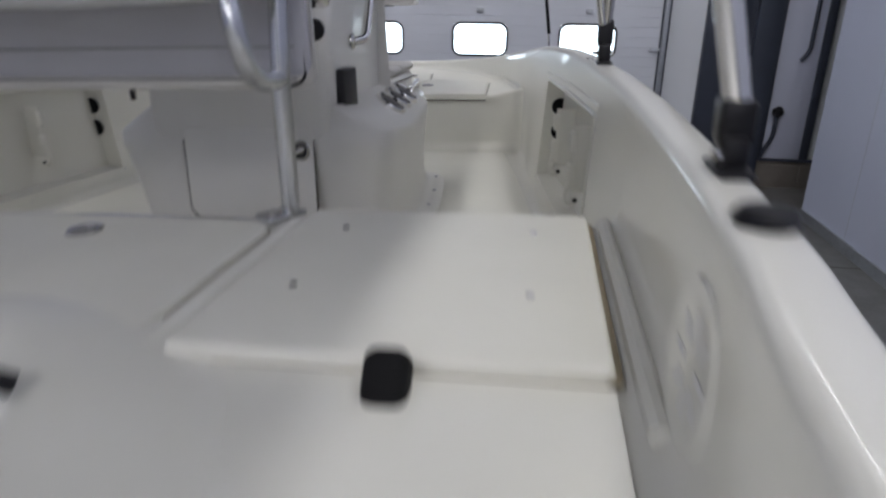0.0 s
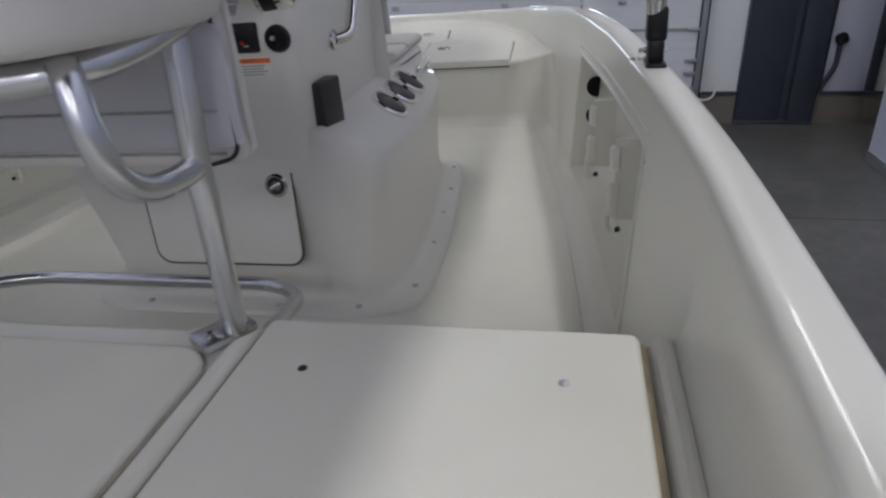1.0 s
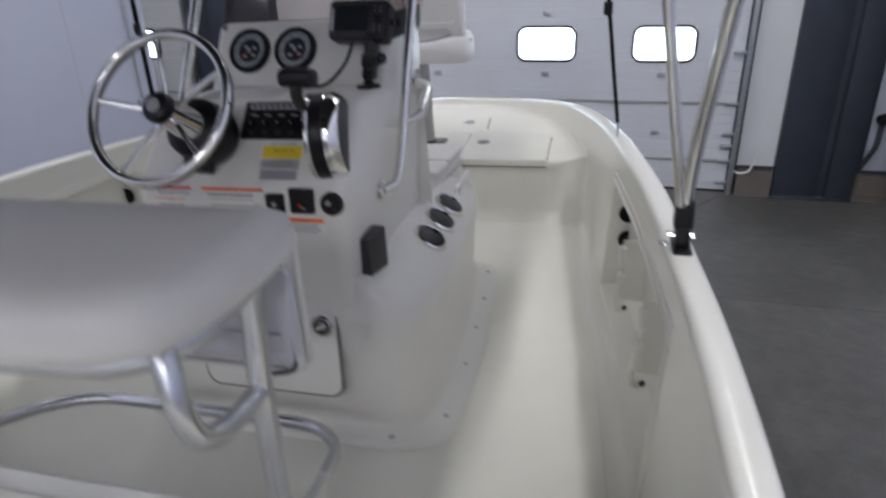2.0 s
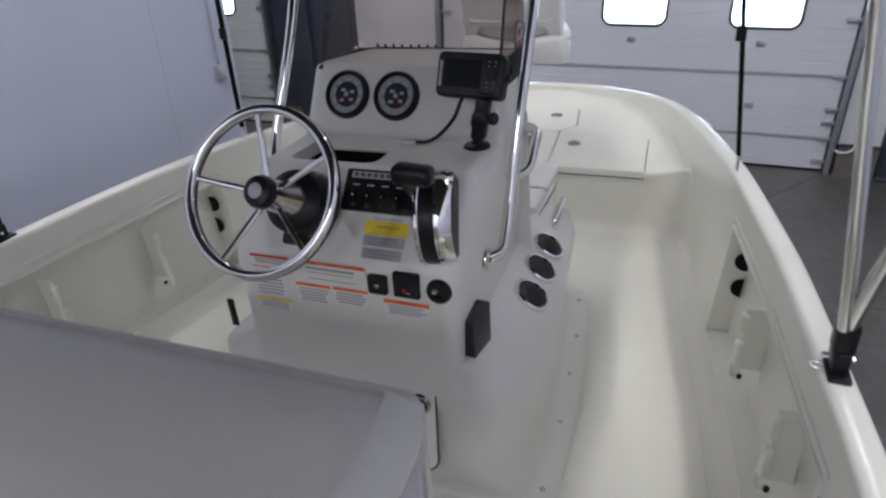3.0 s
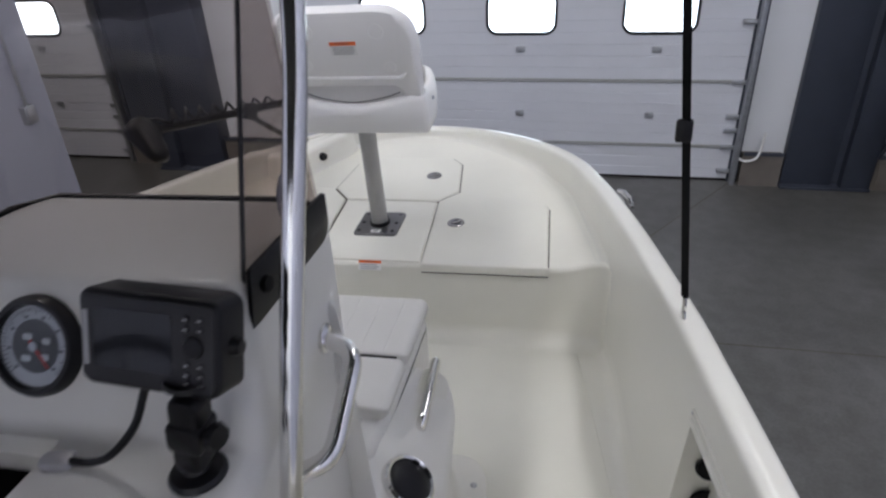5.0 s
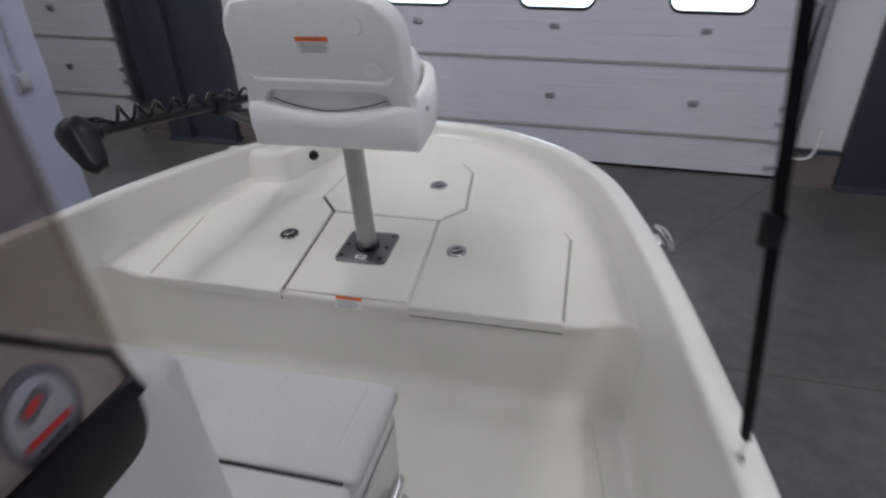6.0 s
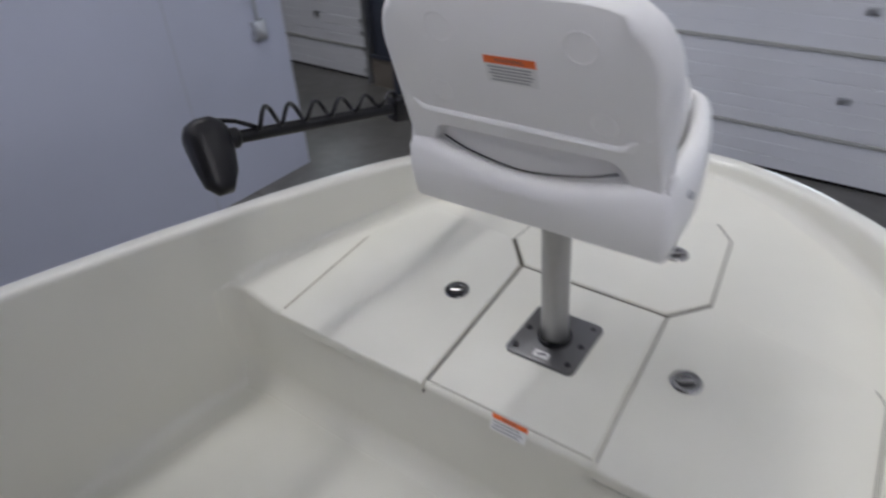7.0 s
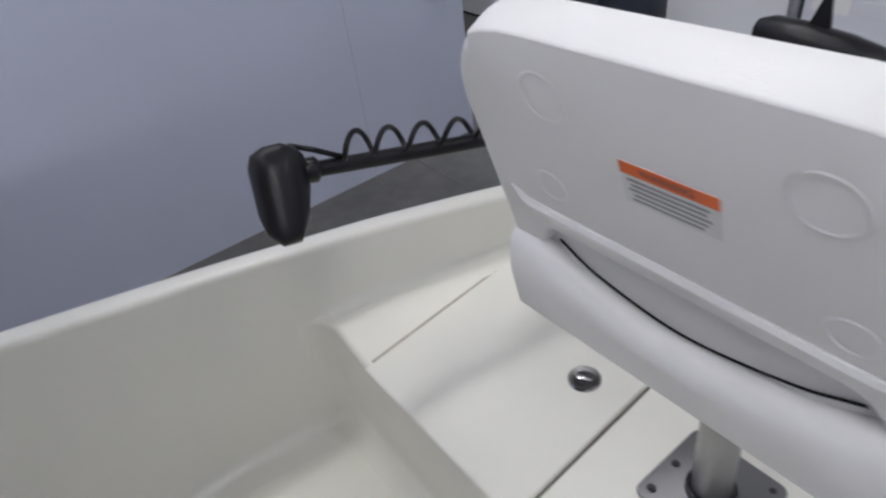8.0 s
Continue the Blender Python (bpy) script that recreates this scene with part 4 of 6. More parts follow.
# upper body: aft face, sloping dash, shelf, gauge face, top
side = [(1.590, 0.33), (1.5815, 0.640), (1.7145, 0.805), (1.9105, 0.805), (1.988, 0.956), (2.222, 0.946), (2.248, 0.90), (2.26, 0.33)]
bm = bmesh.new()
slab(bm, round2d(side, [0, 0.03, 0.025, 0.012, 0.012, 0.03, 0.05, 0], 4), -0.165, 0.345, 0.035, 5, 0.036, 0.45)
# the flank draws in beside the gauges
for v in bm.verts:
    if v.co.z > 0.83 and v.co.x > 0.09:
        v.co.x -= 0.034 * min(1.0, (v.co.z - 0.83) / 0.07) * (v.co.x - 0.09) / 0.27 * max(0.0, 1 - max(0.0, v.co.y - 1.95) / 0.25)
body = part("body", bm, CONSOLE_WHITE, console, "white moulded console body", sharp=50)


def carve(ob, bm):
    """Cuts a closed form out of a part."""
    cut = bpy.data.objects.new("cut", finish(bm))
    scene.collection.objects.link(cut)
    mod = ob.modifiers.new("cut", "BOOLEAN")
    mod.object, mod.operation, mod.solver = cut, "DIFFERENCE", "EXACT"
    bpy.context.view_layer.update()
    me = bpy.data.meshes.new_from_object(ob.evaluated_get(bpy.context.evaluated_depsgraph_get()))
    ob.modifiers.clear()
    ob.data = me
    me.set_sharp_from_angle(angle=radians(40))
    bpy.data.objects.remove(cut)


# tray let into the shelf
carve(body, P(round2d([(-0.074, 1.737), (0.133, 1.737), (0.133, 1.898), (-0.074, 1.898)], [0.015, 0.03, 0.006, 0.006], 4), 0.774, 0.85))

# dash panels, in the plane of the sloping dash
SLOPE = frame_of((0.0, 1.6325, 0.7035), (0, -0.778, 0.628))
LOWER = frame_of((0.0, 1.5833, 0.575), (0, -1, 0.0274))


def on_slope(x, z):
    """A point of the sloping dash, as offsets in its plane."""
    return (x, (z - 0.7035) / 0.778)


def dash_plate(name, x0, x1, z0, z1, h, mat, parent, label="", r=0.006, lift=0.0, face=None):
    a, c = (on_slope(x0, z0), on_slope(x1, z1)) if face is None else ((x0, z0 - 0.575), (x1, z1 - 0.575))
    pts = rounded(c[0] - a[0], c[1] - a[1], r, 4, (a[0] + c[0]) / 2, (a[1] + c[1]) / 2)
    return part(name, P(pts, lift, lift + h, SLOPE if face is None else face, min(0.002, h * 0.5)), mat, parent, label)


sw = dash_plate("switch_panel", 0.089, 0.250, 0.732, 0.800, 0.008, BLACK, console, "black switch panel with four toggles", 0.006)
dash_plate("header_strip", 0.102, 0.238, 0.785, 0.796, 0.001, SILVER, sw, "silver strip", 0.002, 0.008)
for i in range(4):
    a = on_slope(0.116 + i * 0.032, 0.759)
    t = part("toggle", L([(0, 0.010), (0.005, 0.010), (0.006, 0.003), (0.006, 0)], SLOPE @ Matrix.Translation((a[0], a[1], 0.008)), 12), DARK_CHROME, sw)
    part("toggle_lever", T([SLOPE @ Vector((a[0], a[1], 0.016)), SLOPE @ Vector((a[0] + 0.003, a[1] - 0.006, 0.024))], 0.0024, 8), DARK_CHROME, t)
    dash_plate("legend", 0.108 + i * 0.032, 0.124 + i * 0.032, 0.773, 0.7755, 0.0006, PALE_INK, sw, "", 0.0005, 0.008)
    dash_plate("breaker", 0.111 + i * 0.032, 0.121 + i * 0.032, 0.739, 0.745, 0.004, DARK_GREY, sw, "", 0.002, 0.008)
for i in range(9):
    dash_plate("header_print", 0.108 + i * 0.0142, 0.117 + i * 0.0142, 0.7875, 0.7935, 0.0005, INK, sw, "", 0.0008, 0.009)


def printed_label(name, parent, m, w, h, head, head_h, lines, label, seed=1, body_mat=None):
    """A sticker with a coloured head and rows of small print as plain bars. m: its lower left corner, x along, y up, z out."""
    rnd = random.Random(seed)
    lab = part(name, P([(0, 0), (w, 0), (w, h), (0, h)], 0, 0.0008, m), body_mat or LABEL_WHITE, parent, label)
    if head:
        part("label_head", P([(0, h - head_h), (w, h - head_h), (w, h), (0, h)], 0.0008, 0.0013, m), head, lab, "coloured head bar")
        word("label_word", "CAUTION" if head is LABEL_YELLOW else "WARNING", m @ Matrix.Translation((w * 0.5, h - head_h * 0.5, 0.0016)), head_h * 0.78, INK, lab)
    n = lines
    y1, y0 = h - head_h - h * 0.06, h * 0.06
    for i in range(n):
        yy = y1 - (y1 - y0) * (i + 0.75) / n
        t = (y1 - y0) / n * 0.44
        a, c = w * (0.05 + 0.08 * rnd.random()), w * (0.80 + 0.15 * rnd.random())
        part("print_bar", P([(a, yy), (c, yy), (c, yy + t), (a, yy + t)], 0.0008, 0.0012, m), PRINT_GREY, lab)
    return lab


def slope_label(name, x0, x1, z0, z1, head, frac, lines, label, seed, body_mat=None, lift=0.0005):
    a, c = on_slope(x0, z0), on_slope(x1, z1)
    return printed_label(name, console, SLOPE @ Matrix.Translation((a[0], a[1], lift)), c[0] - a[0], c[1] - a[1], head, (c[1] - a[1]) * frac, lines, label, seed, body_mat)


def low_label(name, x0, x1, z0, z1, head, head_h, lines, label, seed):
    return printed_label(name, console, LOWER @ Matrix.Translation((x0, z0 - 0.575, 0.0005)), x1 - x0, z1 - z0, head, head_h, lines, label, seed)


slope_label("capacity_label", 0.150, 0.242, 0.658, 0.727, None, 0.0, 0, "yellow and grey printed capacity label", 2)
slope_label("capacity_head", 0.150, 0.242, 0.698, 0.720, None, 0.0, 0, "yellow part of the capacity label", 3, LABEL_YELLOW, 0.0012)
a = on_slope(0.196, 0.7235)
word("label_word", "MAXIMUM CAPACITIES", SLOPE @ Matrix.Translation((a[0], a[1], 0.0016)), 0.0060, INK, console)
a = on_slope(0.200, 0.711)
word("label_word", "PERSONS OR", SLOPE @ Matrix.Translation((a[0], a[1], 0.0026)), 0.0085, INK, console)
slope_label("capacity_print", 0.151, 0.241, 0.680, 0.696, None, 0.0, 4, "grey printed block", 4, SILVER, 0.0012)
slope_label("capacity_print", 0.153, 0.239, 0.660, 0.677, None, 0.0, 3, "grey printed block", 14, SILVER, 0.0012)
low_label("warning_label", -0.106, -0.010, 0.6235, 0.6445, LABEL_RED, 0.006, 2, "white warning label with red head", 5)
low_label("warning_label", -0.106, -0.028, 0.545, 0.617, LABEL_ORANGE, 0.006, 7, "white warning label with orange head", 6)
low_label("warning_label", 0.018, 0.166, 0.598, 0.6445, LABEL_ORANGE, 0.007, 3, "wide white warning label with orange head", 7)
low_label("warning_label", -0.001, 0.080, 0.545, 0.591, LABEL_ORANGE, 0.007, 5, "white warning label with orange head", 8)
low_label("warning_label", 0.087, 0.167, 0.552, 0.592, LABEL_ORANGE, 0.007, 4, "white warning label with orange head", 9)
low_label("warning_label", 0.201, 0.299, 0.547, 0.582, LABEL_ORANGE, 0.009, 4, "white warning label with orange head", 10)
low_label("warning_label", -0.106, -0.020, 0.515, 0.541, LABEL_YELLOW, 0.006, 3, "white label with yellow head", 11)
k1 = dash_plate("ignition_switch", 0.172, 0.214, 0.593, 0.635, 0.009, BLACK, console, "black square ignition switch", 0.006, 0.0, LOWER)
part("key_barrel", L([(0, 0.005), (0.004, 0.005), (0.006, 0.003), (0.007, 0)], LOWER @ Matrix.Translation((0.193, 0.039, 0.009)), 16), DARK_CHROME, k1)
k2 = dash_plate("kill_switch", 0.228, 0.283, 0.594, 0.648, 0.009, BLACK, console, "black square stop switch with red button", 0.004, 0.0, LOWER)
part("red_button", L([(0, 0.004), (0.003, 0.004), (0.0038, 0)], LOWER @ Matrix.Translation((0.252, 0.037, 0.009)), 14), RED_LAMP, k2, "red button")
part("switch_print", P(rounded(0.010, 0.003, 0.001, 2, 0.259, 0.031), 0.009, 0.0095, LOWER), PALE_INK, k2)
k3 = part("socket", L([(0, 0.004), (0.011, 0.004), (0.012, 0.010), (0.022, 0.010), (0.025, 0.006), (0.026, 0)], LOWER @ Matrix.Translation((0.322, 0.041, 0)), 24), BLACK, console, "round black socket")
part("socket_pin", L([(0, 0.012), (0.004, 0.011), (0.006, 0.004)], LOWER @ Matrix.Translation((0.315, 0.043, 0.001)), 12), SILVER, k3)

# console door on the aft face
DFACE = frame_of((0.1125, 1.5905, 0.315), (0, -1, 0.067))
part("door_joint", P(rounded(0.366, 0.366, 0.036, 6), 0.0, 0.0035, DFACE), GAP, console, "dark joint round the door")
cd = part("door", P(rounded(0.358, 0.358, 0.034, 6), 0.0, 0.006, DFACE, 0.004, 3), CONSOLE_WHITE, console, "white console door with round chrome latch")
kl = part("door_latch", L([(0, 0.006), (0.010, 0.006), (0.012, 0.010), (0.022, 0.010), (0.026, 0.006), (0.026, 0.004)], DFACE @ Matrix.Translation((0.145, 0.005, 0.001)), 24), DARK_CHROME, cd, "round chrome latch")
part("latch_well", L([(0.011, 0.0062), (0.0125, 0.0106), (0.0175, 0.0108), (0.0185, 0.0102)], DFACE @ Matrix.Translation((0.145, 0.005, 0.001)), 24), DARK_GREY, kl, "dark ring in the latch")
part("latch_bar", P(rounded(0.030, 0.010, 0.004, 3), 0.006, 0.014, DFACE @ Matrix.Translation((0.145, 0.005, 0.001)) @ Matrix.Rotation(0.5, 4, "Z"), 0.003), CHROME, kl)
part("handset_holder", P(rounded(0.092, 0.108, 0.006, 3), 0, 0.030, frame_of((0.346, 1.680, 0.465), (0.985, -0.10, 0.0)), 0.005), DARK_GREY, console, "dark grey plastic box holder")
part("side_slot", B(-0.192, -0.176, 1.575, 1.58, 0.45, 0.52, 0.001), BLACK, console, "dark slot at the console's edge")

# cup holders in the sloping starboard shelf
for x, y, z in ((0.413, 1.962, 0.398), (0.405, 2.100, 0.398), (0.398, 2.236, 0.397)):
    m = frame_of((x, y, z - 0.005), (0.58, -0.02, 0.81), (0, 1, 0))
    c = part("cup_holder", L([(0.0400, 0.002), (0.0415, 0.0075), (0.0455, 0.0095), (0.0500, 0.006), (0.052, -0.006)], m, 36), CHROME, console, "chrome-rimmed cup holder with dark well")
    part("cup_well", L([(0, 0.002), (0.0415, 0.004)], m, 28), BLACK, c, "black rubber insert")
    part("cup_flap", L([(0, 0.0085), (0.020, 0.008), (0.034, 0.0062), (0.0398, 0.003), (0.0398, 0.001)], m, 30), BLACK, c, "black rubber lid")
    part("flap_tab", P(rounded(0.016, 0.007, 0.003, 3, 0.0, 0.040), 0.004, 0.010, m, 0.002), BLACK_MATT, c)
gb = part("grab_bar", T(fillet([(0.374, 2.560, 0.375), (0.382, 2.560, 0.404), (0.390, 2.380, 0.396), (0.382, 2.375, 0.365)], 0.02), 0.0105, 12), CHROME, console, "short polished grab bar")
part("grab_bar", T(fillet([(-0.205, 2.575, 0.375), (-0.232, 2.578, 0.412), (-0.237, 2.43, 0.398), (-0.212, 2.425, 0.365)], 0.02), 0.0105, 12), CHROME, console, "short polished grab bar")
part("bar_recess", P(rounded(0.07, 0.17, 0.03, 6), 0, 0.002, frame_of((0.384, 2.470, 0.372), (0.62, 0, 0.78), (0, 1, 0)), 0.001), GELCOAT, console, "smooth oval under the grab bar")

# lower forward part of the console, the back of the forward seat
stp = round2d([(0.352, 2.170), (0.318, 2.240), (0.228, 2.305), (0.214, 2.376), (-0.014, 2.382), (-0.028, 2.305), (-0.112, 2.240), (-0.15, 2.170)], [0, 0.05, 0.05, 0.022, 0.022, 0.05, 0.05, 0], 4)
bm = bmesh.new()
loft(bm, [[Vector((p.x, p.y, z)) for p in offset2d(stp, d)] for z, d in ((0.40, -0.010), (0.46, -0.008), (0.792, 0.0), (0.803, 0.002), (0.810, 0.008), (0.812, 0.016))], True, True)
part("seat_back", bm, CONSOLE_WHITE, console, "white moulded step before the windshield", sharp=50)
# forward seat on the console
bm = bmesh.new()
slab(bm, round2d([(2.24, 0.03), (2.24, 0.44), (2.692, 0.44), (2.668, 0.03)], [0, 0.02, 0.03, 0], 4), -0.146, 0.338, 0.03, 4)
part("front_seat_base", bm, CONSOLE_WHITE, console, "white seat box on the console front", sharp=50)
bm = bmesh.new()
slab(bm, round2d([(2.4855, 0.436), (2.4855, 0.470), (2.70, 0.470), (2.70, 0.436)], 0.010, 4), -0.148, 0.340, 0.02, 4)
cu = part("front_cushion", bm, FRONT_VINYL, console, "white ribbed vinyl cushion", sharp=50)
for i in range(8):
    part("cushion_seam", T([(-0.097 + i * 0.055, 2.495, 0.4662), (-0.097 + i * 0.055, 2.69, 0.4662)], 0.0048, 10), FRONT_VINYL, cu)
bm = bmesh.new()
slab(bm, round2d([(2.33, 0.436), (2.33, 0.466), (2.482, 0.466), (2.482, 0.436)], 0.008, 4), -0.148, 0.340, 0.02, 4)
part("front_cushion", bm, FRONT_VINYL, console, "white vinyl cushion", sharp=50)
part("seam_gap", B(-0.130, 0.318, 2.479, 2.487, 0.44, 0.4648), BLACK_MATT, console, "dark seam between the cushions")

# rails
part("side_rail", T(fillet([(0.355, 1.795, 0.581), (0.380, 1.825, 0.586), (0.379, 1.885, 0.66), (0.385, 1.960, 0.86), (0.397, 2.085, 1.16), (0.385, 2.20, 1.46), (0.30, 2.22, 1.50), (0.10, 2.22, 1.50), (-0.08, 2.22, 1.50), (-0.185, 2.19, 1.44), (-0.212, 2.03, 1.02), (-0.244, 1.930, 0.77), (-0.235, 1.89, 0.72), (-0.16, 1.885, 0.70)], 0.05, 6), 0.0125, 14), CHROME, console, "polished stainless rail round the windshield", sharp=60)
part("rail_foot", L([(0, 0.008), (0.014, 0.008), (0.021, 0.004), (0.022, 0)], frame_of((0.352, 1.793, 0.581), (1, 0, 0)), 18), CHROME, console)
part("grab_rail", T(fillet([(0.340, 2.140, 0.775), (0.392, 2.118, 0.774), (0.396, 1.990, 0.712), (0.350, 1.970, 0.700)], 0.03, 6), 0.0125, 14), CHROME, console, "polished stainless grab rail")
part("rail_foot", L([(0, 0.008), (0.014, 0.008), (0.021, 0.004), (0.022, 0)], frame_of((0.340, 2.141, 0.775), (1, 0, 0)), 18), CHROME, console)

# windshield: a front pane and two swept sides of smoked acrylic
wb = [(-0.110, 1.975, 0.945), (-0.102, 2.160, 0.950), (-0.072, 2.220, 0.944), (0.285, 2.230, 0.940), (0.345, 2.192, 0.948), (0.327, 2.010, 0.944)]
lean = [(-0.112, 2.150, 1.34), (-0.094, 2.250, 1.37), (-0.060, 2.290, 1.38), (0.220, 2.290, 1.38), (0.276, 2.238, 1.375), (0.316, 2.200, 1.34)]
bm = bmesh.new()
loft(bm, [[Vector(p) for p in wb], [Vector(p) for p in lean]])
me = finish(bm, 50)
ws = part("windshield", me, SMOKED, console, "smoked clear acrylic windshield")
ws.modifiers.new("thickness", "SOLIDIFY").thickness = 0.004
part("windshield_edge", T([Vector(p) for p in wb[:5]], 0.0045, 8), BLACK, console, "black rubber edging under the windshield")
bm = P(round2d([(1.985, 0.902), (2.176, 0.918), (2.180, 0.976), (2.003, 0.966)], [0.004, 0.03, 0.006, 0.004], 5), 0.0, 0.005, Matrix(((0, 0, 1, 0.352), (1, 0, 0, 0), (0, 1, 0, 0), (0, 0, 0, 1))) @ Matrix.Identity(4), 0.001)
bmesh.ops.transform(bm, verts=bm.verts, matrix=Matrix.Translation((0.338, 2.0, 0)) @ Matrix.Rotation(-0.10, 4, "Z") @ Matrix.Translation((-0.352, -2.0, 0)))
strip_ = part("side_strip", bm, BLACK, console, "black strip under the windshield's side")
part("strip_knob", L([(0, 0.008), (0.009, 0.007), (0.011, 0.0)], frame_of((0.343, 2.022, 0.938), (0.99, -0.10, 0)), 16), BLACK_MATT, strip_, "small round black knob")
part("pane_edge", T([Vector(wb[5]), Vector(lean[5])], 0.0026, 8), DARK_GREY, console, "dark edge of the smoked sheet")
bmx = frame_of((0.342, 2.121, 0.992), (0.99, -0.10, 0.0))
bd = part("oval_badge", L([(0, 0.002), (0.036, 0.002), (0.038, 0.0)], bmx @ Matrix.Diagonal((0.75, 1, 1, 1)), 28), BADGE_GREY, console, "oval grey badge with red and white bars")
part("badge_field", L([(0, 0.0026), (0.029, 0.0026), (0.030, 0.002)], bmx @ Matrix.Diagonal((0.75, 1, 1, 1)), 28), SILVER, bd)
part("badge_bar", P([(-0.018, -0.014), (0.016, -0.011), (0.016, -0.006), (-0.018, -0.009)], 0.0026, 0.0032, bmx), LABEL_RED, bd)
part("badge_bar", P([(-0.014, -0.022), (0.012, -0.019), (0.012, -0.0155), (-0.014, -0.0185)], 0.0026, 0.0032, bmx), INK, bd)
part("badge_bar", P(rounded(0.026, 0.014, 0.006, 4, 0.004, 0.012), 0.0026, 0.0032, bmx @ Matrix.Rotation(0.5, 4, "Z")), BADGE_GREY, bd)
part("badge_bar", P(rounded(0.014, 0.006, 0.002, 4, 0.003, 0.013), 0.0032, 0.0037, bmx @ Matrix.Rotation(0.5, 4, "Z")), LABEL_RED, bd)

# shelf well
part("dash_well", P(round2d([(-0.068, 1.742), (0.130, 1.742), (0.130, 1.876), (-0.068, 1.876)], 0.010, 4), 0.774, 0.777), TRAY_BLACK, console, "black mat in the recessed tray of the shelf")

# gauges
GN = (0, -0.89, 0.455)
for x, y, z, ang in ((-0.031, 1.9530, 0.888, -2.4), (0.0965, 1.9530, 0.888, -0.9)):
    m = frame_of((x, y, z), GN)
    g = part("gauge", L([(0.0445, 0.007), (0.0465, 0.015), (0.052, 0.015), (0.056, 0.009), (0.057, 0)], m, 40), BLACK, console, "round dial gauge with black bezel")
    part("dial_ring", L([(0.030, 0.0060), (0.0445, 0.0070)], m, 36), DIAL_SILVER, g, "silver scale ring")
    part("dial_face", L([(0, 0.0056), (0.0305, 0.0060)], m, 32), DIAL_BLACK, g, "black dial face")
    bmt = bmesh.new()
    for i in range(40):
        t = radians(-225 + i * 270 / 39)
        box(bmt, 0.0385 if i % 4 else 0.036, 0.0430, -0.0005, 0.0005, 0.0068, 0.0074, m=m @ Matrix.Rotation(-t, 4, "Z"))
    part("tick_marks", bmt, INK, g)
    for i in range(8):
        t = radians(-225 + i * 270 / 7)
        q = Vector((0.0335 * math.cos(-t), 0.0335 * math.sin(-t)))
        part("dial_number", P(rounded(0.0045, 0.0034, 0.001, 2, q.x, q.y), 0.0066, 0.0072, m), INK, g)
    part("needle", P([(-0.008, -0.0014), (0.029, -0.0006), (0.029, 0.0006), (-0.008, 0.0014)], 0.008, 0.009, m @ Matrix.Rotation(ang, 4, "Z")), LABEL_RED, g, "red needle")
    part("needle_cap", L([(0, 0.011), (0.005, 0.0105), (0.006, 0.008)], m, 14), SILVER, g)
    for dx, dy, w in ((-0.010, 0.010, 0.012), (0.014, 0.006, 0.010), (0.012, -0.012, 0.010), (-0.012, -0.014, 0.012)):
        part("dial_window", P(rounded(w, 0.007, 0.002, 2, dx, dy), 0.0060, 0.0066, m), DIAL_GREY, g)
    part("dial_glass", L([(0, 0.0135), (0.03, 0.0132), (0.0465, 0.012)], m, 28), GLASS, g).visible_shadow = False

# steering wheel
WN = Vector((0, -0.85, 0.527))
wheel_m = frame_of((0.026, 1.4915, 0.834), WN)
wheel = part("steering_wheel", T([wheel_m @ Vector((0.1505 * math.cos(t), 0.1505 * math.sin(t), 0)) for t in (2 * math.pi * k / 64 for k in range(64))], 0.0098, 14, True), CHROME, console, "polished five-spoke steering wheel", sharp=70)
part("rim_grip", T([wheel_m @ Vector((0.1508 * math.cos(t), 0.1508 * math.sin(t), -0.0045)) for t in (2 * math.pi * k / 64 for k in range(64))], 0.0097, 14, True), BLACK, wheel, "black underside of the rim", sharp=70)
for k in range(5):
    t = radians(102 + 72 * k)
    part("spoke", T([wheel_m @ Vector((r_ * math.cos(t), r_ * math.sin(t), h_)) for r_, h_ in ((0.022, -0.030), (0.06, -0.022), (0.146, -0.002))], [0.0065, 0.006, 0.005], 10), CHROME, wheel)
part("hub", L([(0.0, 0.010), (0.020, 0.009), (0.028, 0.003), (0.031, -0.008), (0.029, -0.02), (0.030, -0.05), (0.036, -0.09), (0.038, -0.10)], wheel_m, 24), CHROME, wheel)
part("hub_cap", L([(0.0, 0.013), (0.016, 0.0125), (0.027, 0.008), (0.031, 0.0), (0.031, -0.012)], wheel_m, 24), BLACK, wheel, "black hub cap")
part("hub_badge", L([(0.0, 0.0145), (0.013, 0.014), (0.0145, 0.0125)], wheel_m, 20), SILVER, wheel, "plain silver badge")
part("helm", L([(0.030, -0.095), (0.046, -0.098), (0.062, -0.11), (0.066, -0.13), (0.070, -0.165), (0.060, -0.19), (0.0, -0.19)], wheel_m, 30), BLACK, console, "black helm housing behind the wheel")
part("helm_foot", B(-0.020, 0.020, -0.085, -0.05, -0.18, -0.12, 0.006, m=wheel_m), BLACK, console)

